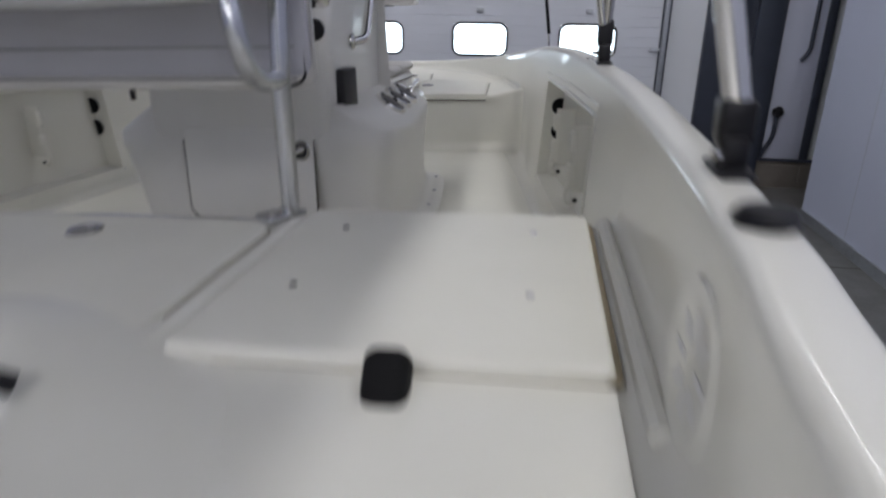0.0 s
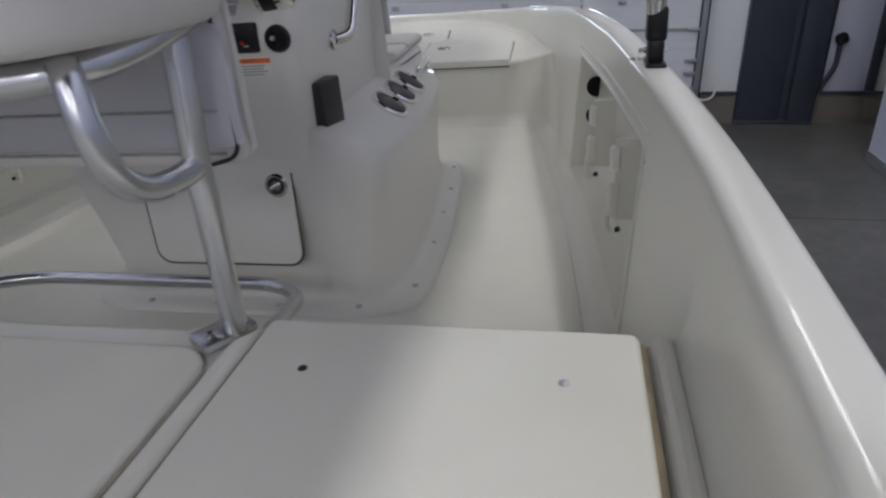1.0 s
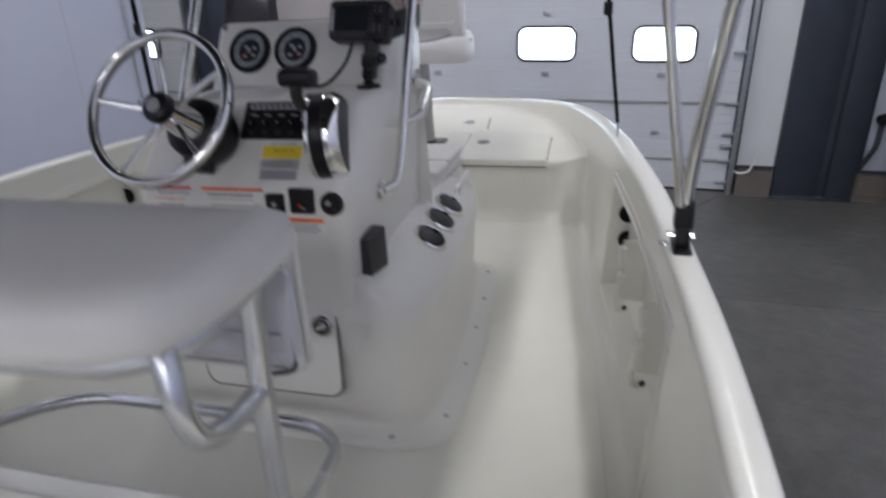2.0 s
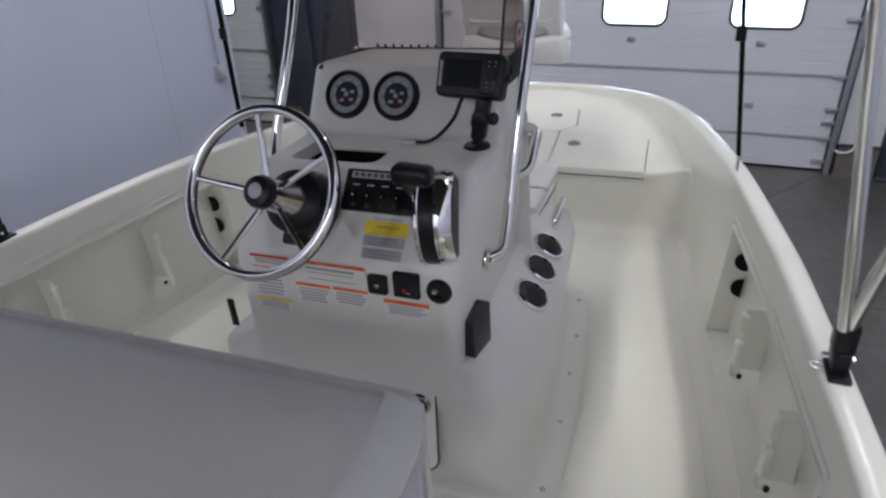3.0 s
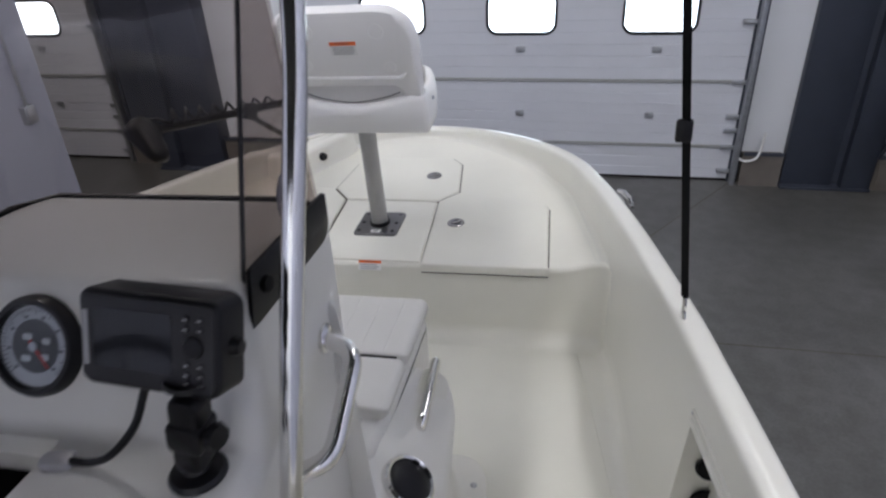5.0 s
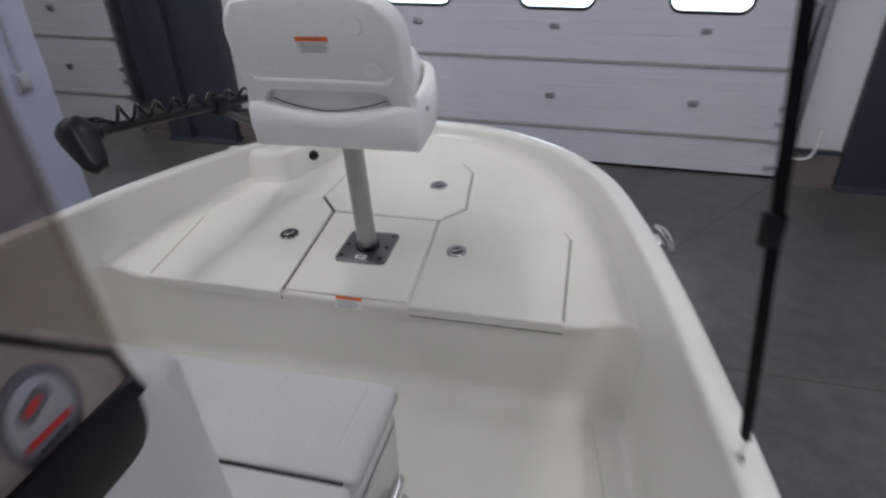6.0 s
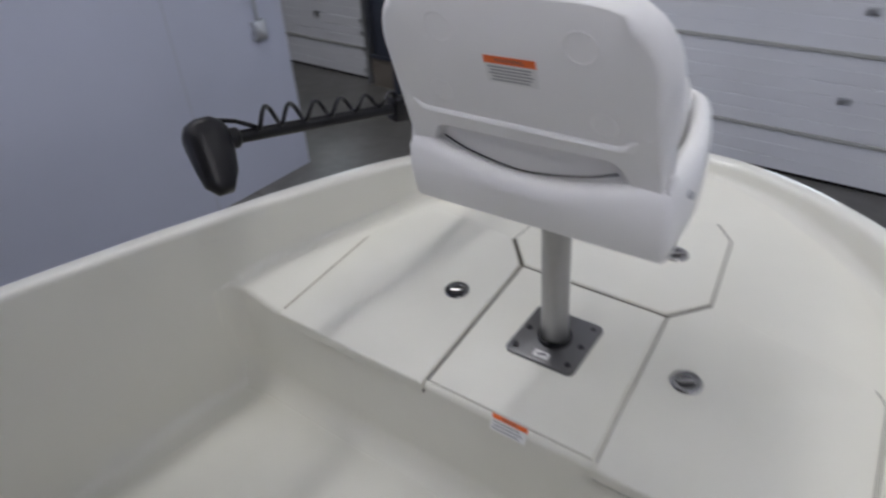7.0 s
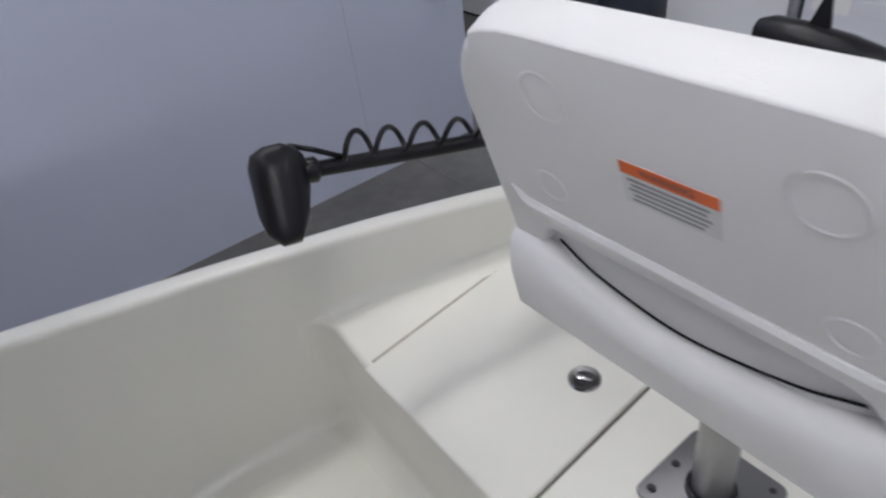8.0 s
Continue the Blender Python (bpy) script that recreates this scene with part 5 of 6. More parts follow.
# throttle
tm_m = frame_of((0.322, 1.650, 0.742), (0.97, 0.20, 0.05))
thr = part("throttle", L([(0.0, -0.048), (0.078, -0.048), (0.086, -0.043), (0.089, -0.034), (0.089, 0.0), (0.086, 0.006)], tm_m, 44), BLACK, console, "black and chrome engine control")
part("chrome_band", L([(0.089, -0.012), (0.0915, -0.010), (0.0915, 0.002), (0.086, 0.014), (0.079, 0.020)], tm_m, 44), CHROME, thr, "chrome band")
part("cover", L([(0.0, 0.020), (0.072, 0.020), (0.079, 0.0165)], tm_m, 44), DARK_GREY, thr, "dark grey round cover")
part("chrome_edge", L([(0.089, -0.048), (0.091, -0.046), (0.091, -0.041), (0.089, -0.039)], tm_m, 44), CHROME, thr)
part("lever", T(spline([(0.280, 1.665, 0.745), (0.272, 1.630, 0.790), (0.280, 1.575, 0.835), (0.312, 1.526, 0.872)], 5), 0.0125, 12, flat=0.7), BLACK, thr, "black control lever")
part("lever_handle", B(-0.036, 0.036, -0.019, 0.019, -0.017, 0.017, 0.012, 3, m=Matrix.Translation((0.319, 1.515, 0.880)) @ Matrix.Rotation(0.05, 4, "Y")), BLACK, thr, "black T-shaped hand grip")

# ---- chart plotter on its ball mount ----
ff = thing("chart_plotter", (0.312, 1.876, 0.805), "small black chart plotter on a ball mount", "chart plotter")
part("mount_base", L([(0, 0.016), (0.010, 0.016), (0.014, 0.010), (0.026, 0.007), (0.029, 0.003), (0.029, 0)], Matrix.Translation((0.312, 1.876, 0.8055)), 24), BLACK, ff)
part("mount_ball", L([(0, 0.02), (0.008, 0.018), (0.012, 0.008), (0.010, 0)], Matrix.Translation((0.313, 1.876, 0.819)), 14), BLACK, ff)
part("mount_arm", P(rounded(0.030, 0.092, 0.010, 4), -0.013, 0.013, frame_of((0.324, 1.872, 0.868), (0, -1, 0)) @ Matrix.Rotation(-0.19, 4, "Z"), 0.005), BLACK, ff)
part("arm_clamp", P(rounded(0.036, 0.034, 0.008, 4), -0.016, 0.016, frame_of((0.324, 1.872, 0.868), (0, -1, 0)) @ Matrix.Rotation(-0.19, 4, "Z"), 0.004), BLACK, ff)
part("mount_knob", L([(0, 0.022), (0.012, 0.022), (0.014, 0.015), (0.006, 0.010), (0.006, 0)], frame_of((0.338, 1.870, 0.872), (0.95, -0.3, 0)), 10), BLACK, ff)
part("mount_top", L([(0.024, 0.006), (0.026, 0.002), (0.012, -0.006), (0.0, -0.012)], Matrix.Translation((0.334, 1.884, 0.922)), 16), BLACK, ff)
fm = frame_of((0.297, 1.896, 0.953), (-0.03, -0.935, 0.35)) @ Matrix.Rotation(-0.035, 4, "Z")
part("case", P(rounded(0.146, 0.092, 0.013, 5), -0.030, 0.010, fm, 0.006, 3), BLACK, ff, "black plastic case")
part("bezel", P(rounded(0.136, 0.082, 0.008, 4), 0.010, 0.012, fm, 0.001), DARK_GREY, ff)
part("screen", P(rounded(0.082, 0.056, 0.003, 3, -0.014, 0.002), 0.012, 0.0126, fm), SCREEN, ff, "dark glossy screen")
part("side_bar", P(rounded(0.006, 0.052, 0.001, 2, -0.063, 0), 0.012, 0.0126, fm), PALE_INK, ff, "pale lettering strip")
for dx, dy in ((-0.007, 0.028), (0.007, 0.028), (-0.007, 0.019), (0.007, 0.019), (-0.007, -0.014), (0.007, -0.014), (-0.007, -0.023), (0.007, -0.023), (-0.007, -0.031), (0.007, -0.031)):
    part("key", L([(0, 0.002), (0.003, 0.0018), (0.0038, 0)], fm @ Matrix.Translation((0.049 + dx, dy, 0.012)), 10), DARK_GREY, ff)
    part("key_print", P(rounded(0.0045, 0.0014, 0.0005, 2, 0.049 + dx, dy), 0.0142, 0.0146, fm), PALE_INK, ff)
part("key_pad", L([(0, 0.003), (0.009, 0.0026), (0.0105, 0)], fm @ Matrix.Translation((0.049, 0.003, 0.012)), 18), BLACK, ff, "round black key pad")
part("side_knob", L([(0, 0.010), (0.007, 0.009), (0.009, 0)], fm @ Matrix.Translation((0.073, 0.0, -0.012)) @ Matrix.Rotation(math.pi / 2, 4, "Y"), 14), BLACK, ff)
cab = thing("plotter_cable", (0.157, 1.868, 0.805), "black cable from the chart plotter to the shelf", "cable")
part("cable", T(spline([(0.290, 1.905, 0.925), (0.277, 1.890, 0.905), (0.262, 1.874, 0.866), (0.228, 1.868, 0.829), (0.198, 1.868, 0.813), (0.168, 1.868, 0.811)]), 0.0042, 8), BLACK, cab)
part("plug", P(rounded(0.036, 0.022, 0.009, 4), 0, 0.010, Matrix.Translation((0.157, 1.868, 0.8055)) @ Matrix.Rotation(0.2, 4, "Z"), 0.004), SILVER, cab, "silver plug cover")

# ---- helm seat on its tubular frame ----
SXC = 0.03
hs = thing("helm_seat", (SXC, 1.02, 0.31), "white upholstered helm seat on an aluminium tube frame", "boat seat")
# cushion: plan outline bowed aft
hw = 0.450
plan = [(0.448, 1.145), (0.461, 1.07), (0.460, 0.978), (0.441, 0.892), (0.388, 0.848), (0.29, 0.830), (0.15, 0.822)]
plan = [(SXC + x, y) for x, y in plan] + [(SXC, 0.820)] + [(SXC - x, y) for x, y in reversed(plan)]
pl = [(p.x, p.y) for p in spline([(x, y, 0) for x, y in plan], 5)]
bm = bmesh.new()
rows = []
cen = Vector((SXC, 1.06))
for z, d in ((0.699, 0.034), (0.701, 0.016), (0.709, 0.006), (0.724, 0.0), (0.746, 0.001), (0.760, 0.008), (0.771, 0.020), (0.779, 0.040)):
    o = offset2d(pl, d)
    rows.append([Vector((p.x, p.y, z + 0.0)) for p in o])
loft(bm, rows, True, True)
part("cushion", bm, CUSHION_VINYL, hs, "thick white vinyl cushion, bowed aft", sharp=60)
# front apron of the seat
bm = bmesh.new()
slab(bm, round2d([(1.11, 0.525), (1.11, 0.766), (1.155, 0.766), (1.150, 0.525)], 0.028, 5), SXC - hw, SXC + hw, 0.028, 4)
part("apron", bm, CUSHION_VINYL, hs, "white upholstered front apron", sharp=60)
part("apron_back", P(rounded(0.90, 0.15, 0.02, 4), 0, 0.006, frame_of((SXC, 1.112, 0.625), (0, -1, 0)), 0.003), GREY_VINYL, hs, "grey vinyl back of the apron")
for zz in (0.598, 0.545):
    part("apron_seam", T([(SXC - 0.425, 1.105, zz), (SXC + 0.425, 1.105, zz)], 0.0022, 6), PRINT_GREY, hs, "grey seam")
part("piping", T(fillet([(SXC + hw - 0.012, 1.112, 0.765), (SXC + hw - 0.010, 1.108, 0.54), (SXC + hw - 0.05, 1.108, 0.53)], 0.02), 0.003, 6), DARK_GREY, hs, "dark piping at the apron's edge")
TR = 0.0158
fr = [(0.430, 1.092, 0.712), (0.429, 1.06, 0.704), (0.424, 0.985, 0.690), (0.408, 0.926, 0.682), (0.36, 0.896, 0.678), (0.2, 0.884, 0.676)]
fr = fillet([(SXC + x, y, z) for x, y, z in fr] + [(SXC, 0.882, 0.676)] + [(SXC - x, y, z) for x, y, z in reversed(fr)], 0.05, 6)
part("top_tube", T(fr, TR, 14), ALUMINIUM, hs, "satin aluminium tube under the cushion", sharp=60)
for s in (1, -1):
    X = lambda d: SXC + s * d
    part("upright", T([(X(0.424), 1.060, 0.705), (X(0.419), 1.048, 0.55), (X(0.410), 1.054, 0.318)], TR, 14), ALUMINIUM, hs, "satin aluminium upright", sharp=60)
    part("brace", T(spline([(X(0.404), 0.914, 0.690), (X(0.416), 0.902, 0.665), (X(0.424), 0.896, 0.632), (X(0.426), 0.908, 0.588), (X(0.424), 0.947, 0.560), (X(0.421), 0.997, 0.550), (X(0.419), 1.048, 0.549)], 6), TR * 0.92, 14), ALUMINIUM, hs, "curved aluminium brace", sharp=60)
    ft = part("foot_plate", P(rounded(0.052, 0.080, 0.008, 4), 0, 0.009, Matrix.Translation((X(0.392), 1.052, 0.3125)) @ Matrix.Rotation(s * -0.6, 4, "Z"), 0.003), ALUMINIUM, hs, "aluminium foot plate with screw")
    part("screw", L([(0, 0.004), (0.004, 0.004), (0.008, 0.001), (0.008, 0)], Matrix.Translation((X(0.382), 1.036, 0.321)), 12), CHROME, ft)
RXC = 0.02
rail = thing("foot_rail", (RXC, 1.086, 0.28), "low satin aluminium foot rail before the helm seat", "rail")
half = [(0.420, 1.088, 0.270), (0.384, 1.25, 0.216), (0.360, 1.36, 0.188), (0.27, 1.428, 0.172)]
part("tube", T(fillet([(RXC + x, y, z) for x, y, z in half] + [(RXC - x, y, z) for x, y, z in reversed(half)], 0.09, 8), 0.0135, 14), ALUMINIUM, rail, sharp=60)
for s in (1, -1):
    part("rail_flange", L([(0.014, 0.010), (0.020, 0.008), (0.022, 0)], frame_of((RXC + s * 0.420, 1.0875, 0.270), (0, 1, 0)), 16), BLACK, rail, "black end fitting")

# ---- bow seat on its post ----
bs = thing("bow_seat", (0.0, 3.41, 0.285), "white folding fishing seat on a grey post", "boat seat")
pz = DECK_Z(3.41) + 0.007
part("base_plate", P(rounded(0.155, 0.158, 0.014, 4), 0, 0.008, Matrix.Translation((-0.004, 3.41, pz)) @ Matrix.Rotation(DECK_TILT, 4, "X"), 0.003), PLATE_ALUMINIUM, bs, "dark grey metal base plate")
for dx in (-0.06, 0.06):
    for dy in (-0.06, 0.0, 0.06):
        part("bolt", L([(0, 0.003), (0.005, 0.003), (0.007, 0)], Matrix.Translation((-0.004 + dx, 3.41 + dy, pz + 0.008)), 10), DARK_GREY, bs)
part("plate_badge", P(rounded(0.034, 0.018, 0.002, 2), 0.008, 0.0088, Matrix.Translation((-0.004, 3.352, pz - 0.003)) @ Matrix.Rotation(DECK_TILT, 4, "X")), LABEL_WHITE, bs, "small white sticker with dark bar")
part("badge_bar", P(rounded(0.020, 0.006, 0.002, 2), 0.0088, 0.0094, Matrix.Translation((-0.004, 3.352, pz - 0.003)) @ Matrix.Rotation(0.3, 4, "Z")), INK, bs)
part("post_socket", L([(0.030, 0.0), (0.036, 0.0), (0.036, 0.012), (0.031, 0.014)], Matrix.Translation((-0.004, 3.41, pz + 0.004)), 28), BLACK, bs)
part("post", L([(0.0, 0.0), (0.0285, 0.0), (0.0285, 0.40), (0.0, 0.40)], Matrix.Translation((-0.004, 3.41, pz + 0.006)) @ Matrix.Rotation(-0.015, 4, "Y"), 28), brushed("post_grey", (0.42, 0.42, 0.42), 0.4), bs, "grey metal post")
part("swivel", B(-0.08, 0.09, 3.32, 3.48, 0.690, 0.712, 0.004), DARK_GREY, bs, "dark swivel plate under the seat")
SX = 0.034
SEAT_AT = Matrix.Translation((0.0, -0.034, 0.011))
pan = [(SX - 0.210, 3.240), (SX + 0.220, 3.242), (SX + 0.212, 3.42), (SX + 0.16, 3.60), (SX + 0.10, 3.645), (SX - 0.10, 3.645), (SX - 0.16, 3.60), (SX - 0.206, 3.42)]
bm = bmesh.new()
rows = []
for z, d in ((0.670, 0.030), (0.672, 0.010), (0.680, 0.003), (0.730, 0.0), (0.766, 0.002), (0.781, 0.009), (0.787, 0.020), (0.786, 0.028), (0.778, 0.036), (0.720, 0.040)):
    dip = lambda q: (0.026 * max(0.0, 1 - ((q.x - SX) / 0.155) ** 2) if q.y < 3.31 and z > 0.75 else 0.0)
    back = lambda q: (0.018 * min(1.0, max(0.0, (z - 0.68) / 0.07)) * max(0.0, 1 - ((q.x - SX) / 0.225) ** 4) if q.y < 3.31 else 0.0)
    rows.append([Vector((p.x, p.y - back(p), z - dip(p))) for p in offset2d([(q.x, q.y) for q in round2d(densify(pan), [0.016] + [0] * 8 + [0.016, 0.1, 0.08, 0.06, 0.06, 0.08, 0.1], 4)], d)])
loft(bm, rows, True, True)
part("seat_pan", bm, SEAT_PLASTIC, bs, "white moulded seat pan", sharp=50)
bm = bmesh.new()
rows = []
cpl = round2d([(SX - 0.152, 3.250), (SX + 0.152, 3.250), (SX + 0.165, 3.45), (SX + 0.12, 3.60), (SX - 0.12, 3.60), (SX - 0.165, 3.45)], [0.03, 0.03, 0.08, 0.06, 0.06, 0.08], 4)
for z, d in ((0.725, 0.01), (0.755, 0.0), (0.795, 0.0), (0.818, 0.005), (0.834, 0.016), (0.842, 0.04)):
    rows.append([Vector((p.x, p.y, z)) for p in offset2d([(q.x, q.y) for q in cpl], d)])
loft(bm, rows, True, True)
part("seat_cushion", bm, VINYL, bs, "white vinyl seat cushion", sharp=60)
part("cushion_gap", T(spline([(SX - 0.140, 3.250, 0.792), (SX - 0.09, 3.246, 0.778), (SX, 3.245, 0.766), (SX + 0.09, 3.246, 0.778), (SX + 0.140, 3.250, 0.792)]), 0.0013, 6), BLACK_MATT, bs, "dark gap under the cushion")
part("cushion_lip", B(SX - 0.172, SX + 0.172, 3.2560, 3.30, 0.765, 0.872, 0.004), VINYL, bs, "white vinyl flap behind the shell")
# backrest shell, tilted; its back rolls forward at the rim
bk = Matrix.Translation((SX, 3.267, 0.79)) @ Matrix.Rotation(radians(17), 4, "X")
BACK = frame_of((0, 0, 0), (0, -1, 0))
outl = round2d([(-0.198, 0.0), (-0.158, 0.0), (-0.142, 0.044), (0.142, 0.044), (0.160, 0.0), (0.203, 0.0), (0.220, 0.266), (-0.212, 0.267)], [0.014, 0.016, 0.02, 0.02, 0.016, 0.014, 0.140, 0.114], 10)
outl = [(q.x, q.y) for q in outl]
bm = bmesh.new()
rows = []
for h, d in ((-0.020, 0.004), (-0.015, 0.0), (-0.004, 0.001), (0.005, 0.004), (0.012, 0.0075), (0.017, 0.0115), (0.0195, 0.016), (0.020, 0.020)):
    row = []
    for p, q, f in zip(outl, offset2d(outl, d), offset2d(outl, d * 0.22)):
        w = min(1.0, max(0.0, (p[1] - 0.02) / 0.07)) if abs(p[0]) > 0.165 else 0.0
        w = w * w * (3 - 2 * w)
        v = q * w + f * (1 - w)
        row.append(bk @ BACK @ Vector((v.x, v.y, h)))
    rows.append(row)
loft(bm, rows, True)
for ring in (rows[-1], rows[0]):
    bm.faces.new([bm.verts.new(p) for p in ring])
bmesh.ops.triangulate(bm, faces=[f for f in bm.faces if len(f.verts) > 4])
shell = part("backrest", bm, SEAT_PLASTIC, bs, "white moulded backrest shell", sharp=50)
part("back_ridge", T(fillet([bk @ BACK @ Vector(v) for v in ((-0.172, 0.088, 0.015), (-0.158, 0.074, 0.0195), (0.154, 0.070, 0.0195), (0.170, 0.086, 0.015))], 0.02), 0.006, 8), SEAT_PLASTIC, shell, "moulded ridge")
for x, y, r in ((-0.091, 0.214, 0.021), (0.106, 0.208, 0.021), (-0.113, 0.114, 0.016), (0.128, 0.104, 0.016)):
    part("moulded_ring", L([(r - 0.002, 0.0), (r - 0.001, 0.0009), (r + 0.001, 0.0009), (r + 0.002, 0.0)], bk @ BACK @ Matrix.Translation((x, y, 0.0202)), 28), SEAT_PLASTIC, shell, "round moulding mark")
printed_label("warning_label", shell, bk @ BACK @ Matrix.Translation((-0.029, 0.143, 0.0205)), 0.075, 0.040, LABEL_ORANGE, 0.011, 5, "white warning label with orange head", 21)
rows = []
bm = bmesh.new()
for h, d in ((-0.014, 0.008), (-0.030, 0.008), (-0.040, 0.018), (-0.043, 0.04)):
    rows.append([bk @ BACK @ Vector((p.x, p.y, h)) for p in offset2d([(q.x, q.y) for q in round2d([(-0.20, 0.03), (0.20, 0.03), (0.212, 0.258), (-0.205, 0.258)], [0.02, 0.02, 0.105, 0.100], 9)], d)])
loft(bm, rows, True, True)
part("back_cushion", bm, VINYL, bs, "white vinyl back cushion", sharp=60)
for s in (-1, 1):
    part("hinge", P(rounded(0.024, 0.07, 0.008, 3), -0.02, 0.004, frame_of((SX + s * 0.196, 3.252, 0.770), (0, -1, 0.2)), 0.003), SEAT_PLASTIC, bs, "white plastic hinge arm")
    part("hinge_pin", L([(0, 0.006), (0.005, 0.006), (0.006, 0)], frame_of((SX + s * 0.222, 3.29, 0.765), (s, 0, 0)), 10), GALVANISED, bs)
for ob in bs.children:
    if ob.name.split(".")[0] in ("seat_pan", "seat_cushion", "cushion_gap", "cushion_lip", "backrest", "back_cushion", "hinge", "hinge_pin"):
        ob.matrix_parent_inverse = SEAT_AT @ ob.matrix_parent_inverse
        if ob.name.split(".")[0] not in ("backrest", "back_cushion"):
            ob.matrix_parent_inverse = Matrix.Translation((0.0, 0.0, 0.013)) @ ob.matrix_parent_inverse
printed_label("deck_label", hull, frame_of((-0.014, 3.1672, 0.2505), (0, -0.86, 0.51)), 0.076, 0.032, LABEL_ORANGE, 0.009, 3, "white warning label with orange head on the deck face", 31)

# ---- trolling motor lying along the bow ----
tmo = thing("trolling_motor", (-0.30, 3.95, 0.39), "black electric trolling motor stowed across the bow", "trolling motor")
HEAD, TIP = Vector((-0.622, 3.140, 0.726)), Vector((-0.335, 4.25, 0.560))
HEAD_UP = Vector((-0.60, 0.26, 0.60)).normalized()
ax = (TIP - HEAD).normalized()
part("shaft", T([HEAD + ax * 0.03, TIP], 0.0135, 14), BLACK, tmo, "black composite shaft")
hm = frame_of(HEAD, ax, HEAD_UP)
bm = bmesh.new()
rows = []
for h, w, t0, t1 in ((-0.052, 0.014, -0.060, 0.018), (-0.046, 0.026, -0.092, 0.034), (-0.026, 0.036, -0.112, 0.043), (0.002, 0.038, -0.110, 0.045), (0.022, 0.030, -0.076, 0.038), (0.034, 0.020, -0.03, 0.024)):
    rows.append([hm @ Vector((p.x, p.y, h)) for p in round2d([(w * 0.9, t1), (-w * 0.9, t1), (-w * 1.04, t1 * 0.1), (-w * 0.70, t0 * 0.62), (-w * 0.46, t0), (w * 0.46, t0), (w * 0.70, t0 * 0.62), (w * 1.04, t1 * 0.1)], w * 0.8, 4)])
loft(bm, rows, True, True)
part("control_head", bm, BLACK, tmo, "dark grey control head", sharp=60)
part("collar", L([(0.018, 0.02), (0.021, 0.03), (0.021, 0.05), (0.016, 0.055)], hm, 18), BLACK, tmo)
part("head_stripe", P(rounded(0.006, 0.03, 0.002, 2, 0.0, 0.02), -0.047, -0.044, hm), SILVER, tmo, "pale stripe")
coil = []
sidev = ax.cross(Vector((0, 0, 1))).normalized()
for k in range(241):
    t = k / 240
    a = 2 * math.pi * 8 * t ** 0.88
    amp = 0.021 - 0.011 * t
    base = HEAD + ax * (0.100 + 0.50 * t) + Vector((0, 0, 0.012 + amp))
    coil.append(base + sidev * math.sin(a) * amp - ax * (0.010 * math.sin(a)) - Vector((0, 0, 1)) * (math.cos(a) * amp))
part("coiled_cord", T([HEAD + HEAD_UP * 0.042 - ax * 0.02, HEAD + HEAD_UP * 0.046 + ax * 0.02, HEAD + ax * 0.055 + Vector((0, 0, 0.034))] + coil, 0.0048, 8), BLACK, tmo, "coiled black cord")
mp = HEAD + ax * 0.455
part("bracket", B(-0.022, 0.022, -0.030, 0.026, -0.026, 0.026, 0.007, m=frame_of(mp, ax)), BLACK, tmo, "black mount bracket")
part("mount_arm", T([mp + Vector((0, 0, -0.02)), Vector((-0.52, 3.93, 0.415))], 0.011, 10), BLACK, tmo)
part("mount_bed", B(-0.575, -0.475, 3.90, 3.97, 0.400, 0.424, 0.008), BLACK, tmo)
lm = frame_of(Vector((-0.352, 4.22, 0.640)), Vector((0.97, 0.03, -0.13)))
part("motor_pod", L([(0, -0.14), (0.022, -0.13), (0.036, -0.10), (0.042, -0.04), (0.042, 0.06), (0.036, 0.12), (0.02, 0.15), (0, 0.155)], lm, 20), BLACK, tmo, "black motor pod")
part("pod_fin", P([(-0.02, 0.03), (0.03, 0.03), (0.015, 0.10), (0.0, 0.10)], -0.004, 0.004, lm @ Matrix.Rotation(1.57, 4, "Y")), BLACK, tmo)

# ---- folding top: poles, straps and canopy ----
bim = thing("bimini_top", (0.0, 1.62, 0.57), "folding top on polished poles, its black canvas unseen", "boat canopy")
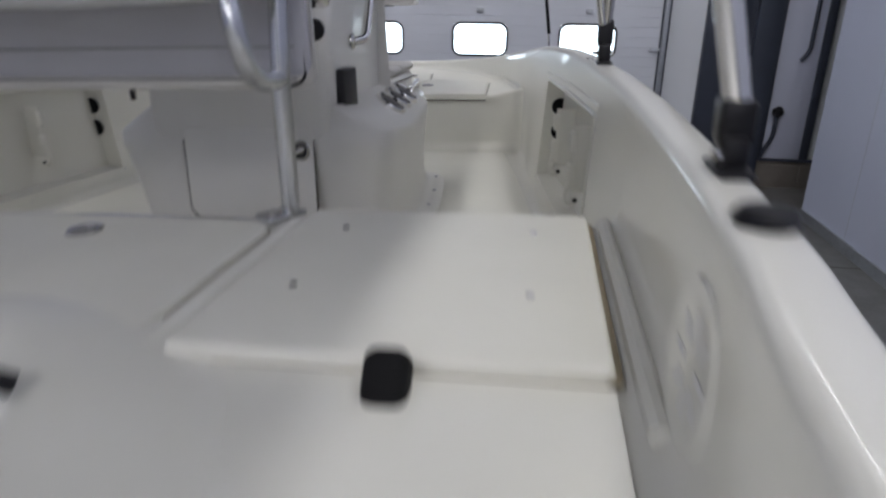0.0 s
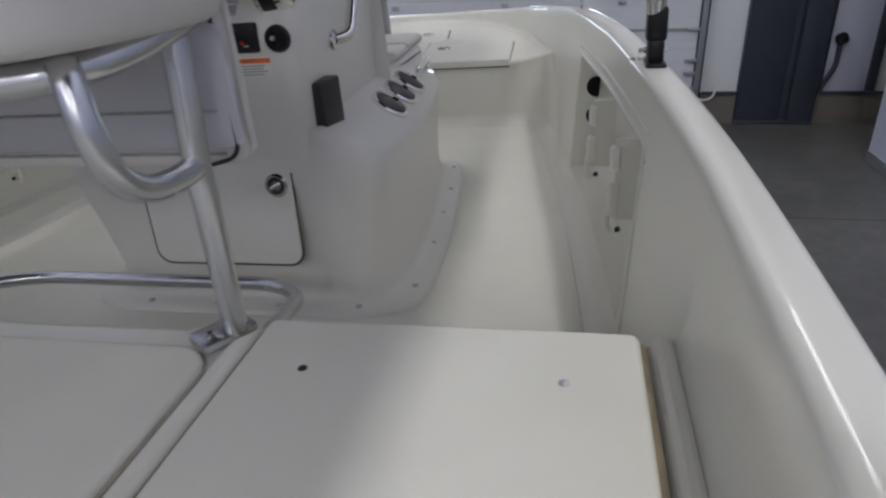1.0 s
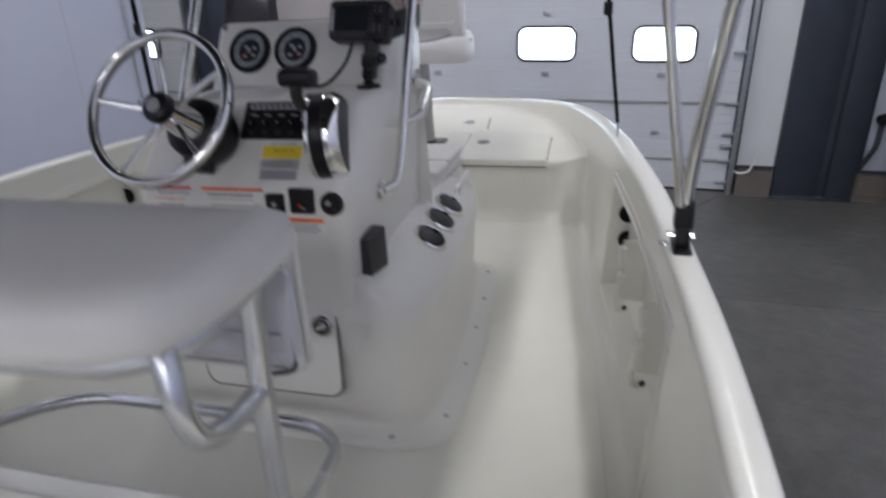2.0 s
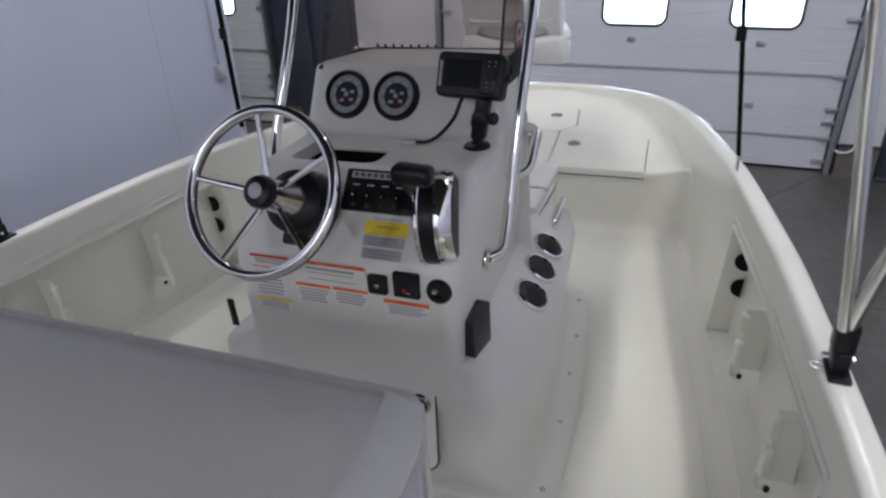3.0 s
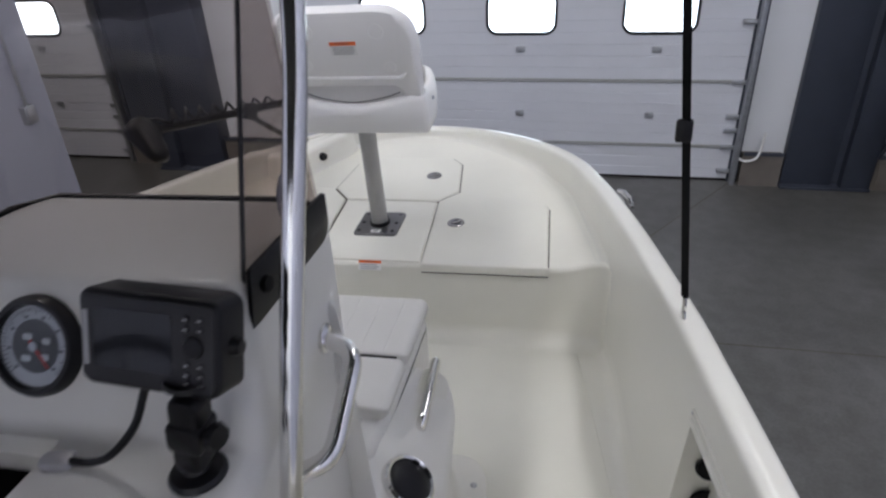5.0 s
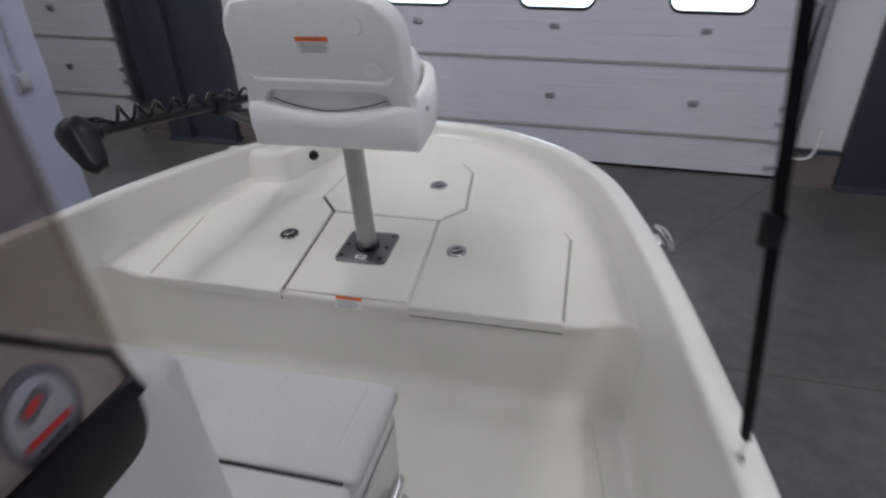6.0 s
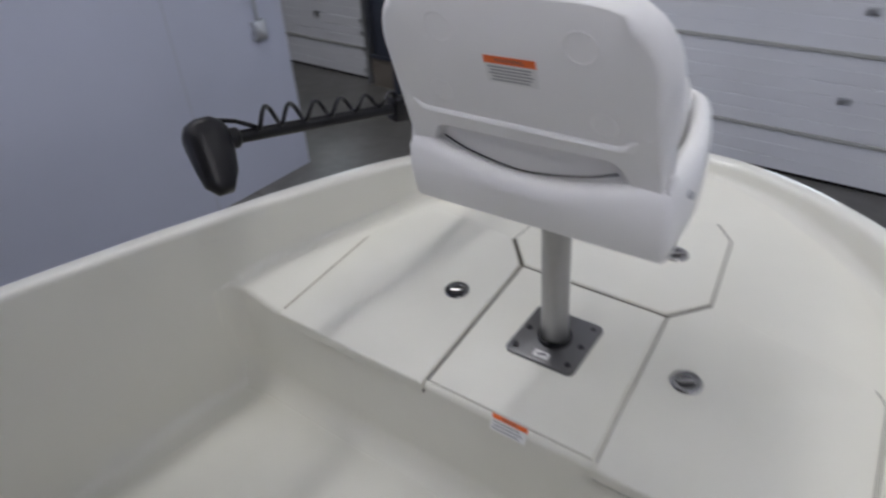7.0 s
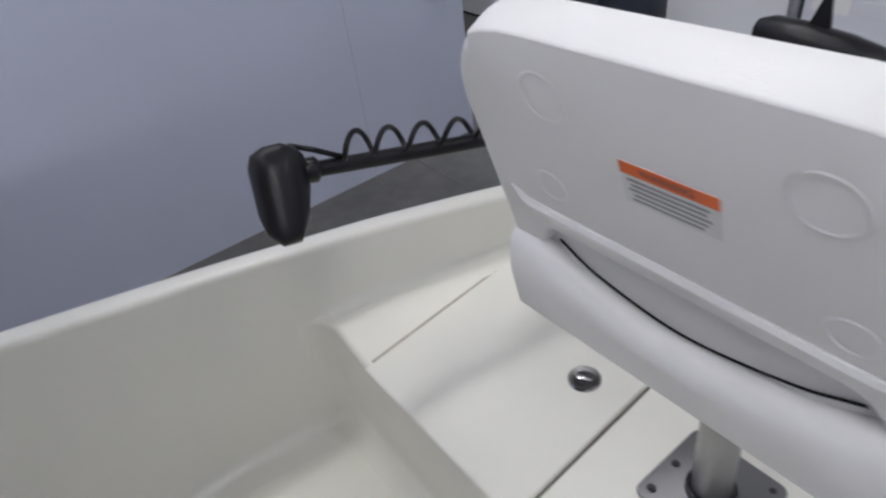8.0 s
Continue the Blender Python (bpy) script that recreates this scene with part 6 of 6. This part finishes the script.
# unseen canvas bowed over the poles, its sides hung lower to shade the sole
bm = bmesh.new()
rows = []
for k in range(25):
    u = -1 + 2 * k / 24
    x = 1.165 * math.sin(u * math.pi / 2)
    z = 1.70 + 0.27 * max(0.0, 1 - abs(x / 1.165) ** 4) ** 0.5
    rows.append([Vector((x, y, z - 0.03 * ((y - 1.08) / 1.4) ** 2)) for y in np.linspace(-0.32, 2.48, 9)])
loft(bm, rows)
bmesh.ops.solidify(bm, geom=bm.faces[:], thickness=0.006)
part("canopy", bm, CANVAS, bim, "unseen black canvas canopy", sharp=60)
for s in (1, -1):
    px, py, pz_ = s * 1.014, 1.655, ZG(1.655)
    f = part("pole_foot", P(rounded(0.036, 0.085, 0.006, 3), 0, 0.006, Matrix.Translation((px, py, pz_)), 0.002), BLACK, bim, "black deck hinge")
    part("hinge_block", B(px - 0.014, px + 0.014, py - 0.024, py + 0.024, pz_ + 0.004, pz_ + 0.045, 0.006), BLACK, f)
    part("knuckle", B(px - 0.018, px + 0.018, py - 0.018, py + 0.018, pz_ + 0.04, pz_ + 0.10, 0.007), BLACK, f)
    part("hinge_pin", T([(px - 0.028, py, pz_ + 0.025), (px + 0.022, py, pz_ + 0.025)], 0.005, 8), CHROME, f)
    part("pull_ring", T([(px - 0.034 + 0.009 * math.cos(t), py - 0.012 + 0.009 * math.sin(t), pz_ + 0.012) for t in (2 * math.pi * k / 12 for k in range(12))], 0.0015, 6, True), CHROME, f)
    part("pole", T([(px, py, pz_ + 0.08), (s * 1.018, 1.60, 0.745), (s * 1.043, 1.50, 1.016), (s * 1.107, 1.24, 1.715)], 0.0125, 14), CHROME, bim, "polished stainless pole")
    part("pole", T([(px - s * 0.008, py - 0.01, pz_ + 0.09), (s * 0.987, 1.62, 0.739), (s * 0.946, 1.60, 1.019), (s * 0.82, 1.54, 1.925)], 0.0105, 14), CHROME, bim, "polished stainless pole")
    ax_, ay_ = s * 1.050, 0.650
    az_ = ZG(ay_)
    f2 = part("pole_foot", P(rounded(0.032, 0.075, 0.006, 3), 0, 0.006, Matrix.Translation((ax_, ay_, az_)), 0.002), BLACK, bim, "black deck hinge")
    part("knuckle", B(ax_ - 0.016, ax_ + 0.016, ay_ - 0.016, ay_ + 0.016, az_ + 0.025, az_ + 0.068, 0.006), BLACK, f2)
    part("hinge_block", B(ax_ - 0.012, ax_ + 0.012, ay_ - 0.02, ay_ + 0.02, az_ + 0.004, az_ + 0.035, 0.005), BLACK, f2)
    part("hinge_bolt", L([(0, 0.006), (0.005, 0.005), (0.006, 0)], frame_of((ax_ - s * 0.014, ay_ - 0.012, az_ + 0.018), (-s, -0.3, 0.2)), 12), CHROME, f2)
    part("pole", T([(ax_, ay_, az_ + 0.06), (ax_ - s * 0.045, 0.635, 0.75), (s * 0.80, 0.575, 1.925)], 0.0125, 14), CHROME, bim, "polished stainless pole")
    ex, ey = s * 0.894, 2.60
    ez = ZG(ey)
    e = part("strap_eye", T([(ex - s * 0.006, ey - 0.012, ez), (ex - s * 0.006, ey - 0.008, ez + 0.012), (ex - s * 0.006, ey + 0.008, ez + 0.012), (ex - s * 0.006, ey + 0.012, ez)], 0.003, 8), CHROME, bim, "stainless eye strap")
    part("snap_hook", T([(ex - s * 0.006, ey, ez + 0.008), (ex - s * 0.008, ey, ez + 0.045)], 0.0045, 8), CHROME, e)
    st = bmesh.new()
    a, c = Vector((ex - s * 0.008, ey, ez + 0.045)), Vector((s * 0.727, 2.43, 1.925))
    d = (c - a).normalized()
    sd = Vector((0.80 * s, -0.60, 0)) * 0.0078
    loft(st, [[p - sd, p + sd, p + sd + Vector((0, 0.002, 0)), p - sd + Vector((0, 0.002, 0))] for p in (a, a + d * 0.5, c)], True, True)
    part("strap", st, BLACK_MATT, bim, "black webbing strap")
    bk_ = a + d * 0.36
    part("strap_buckle", B(bk_.x - 0.017, bk_.x + 0.010, bk_.y - 0.006, bk_.y + 0.008, bk_.z - 0.02, bk_.z + 0.02, 0.005), BLACK, bim, "black buckle")

# everything aboard heels with the boat
for ob in (hull, console, ff, cab, hs, rail, bs, tmo, bim):
    ob.matrix_basis = HEEL @ ob.matrix_basis
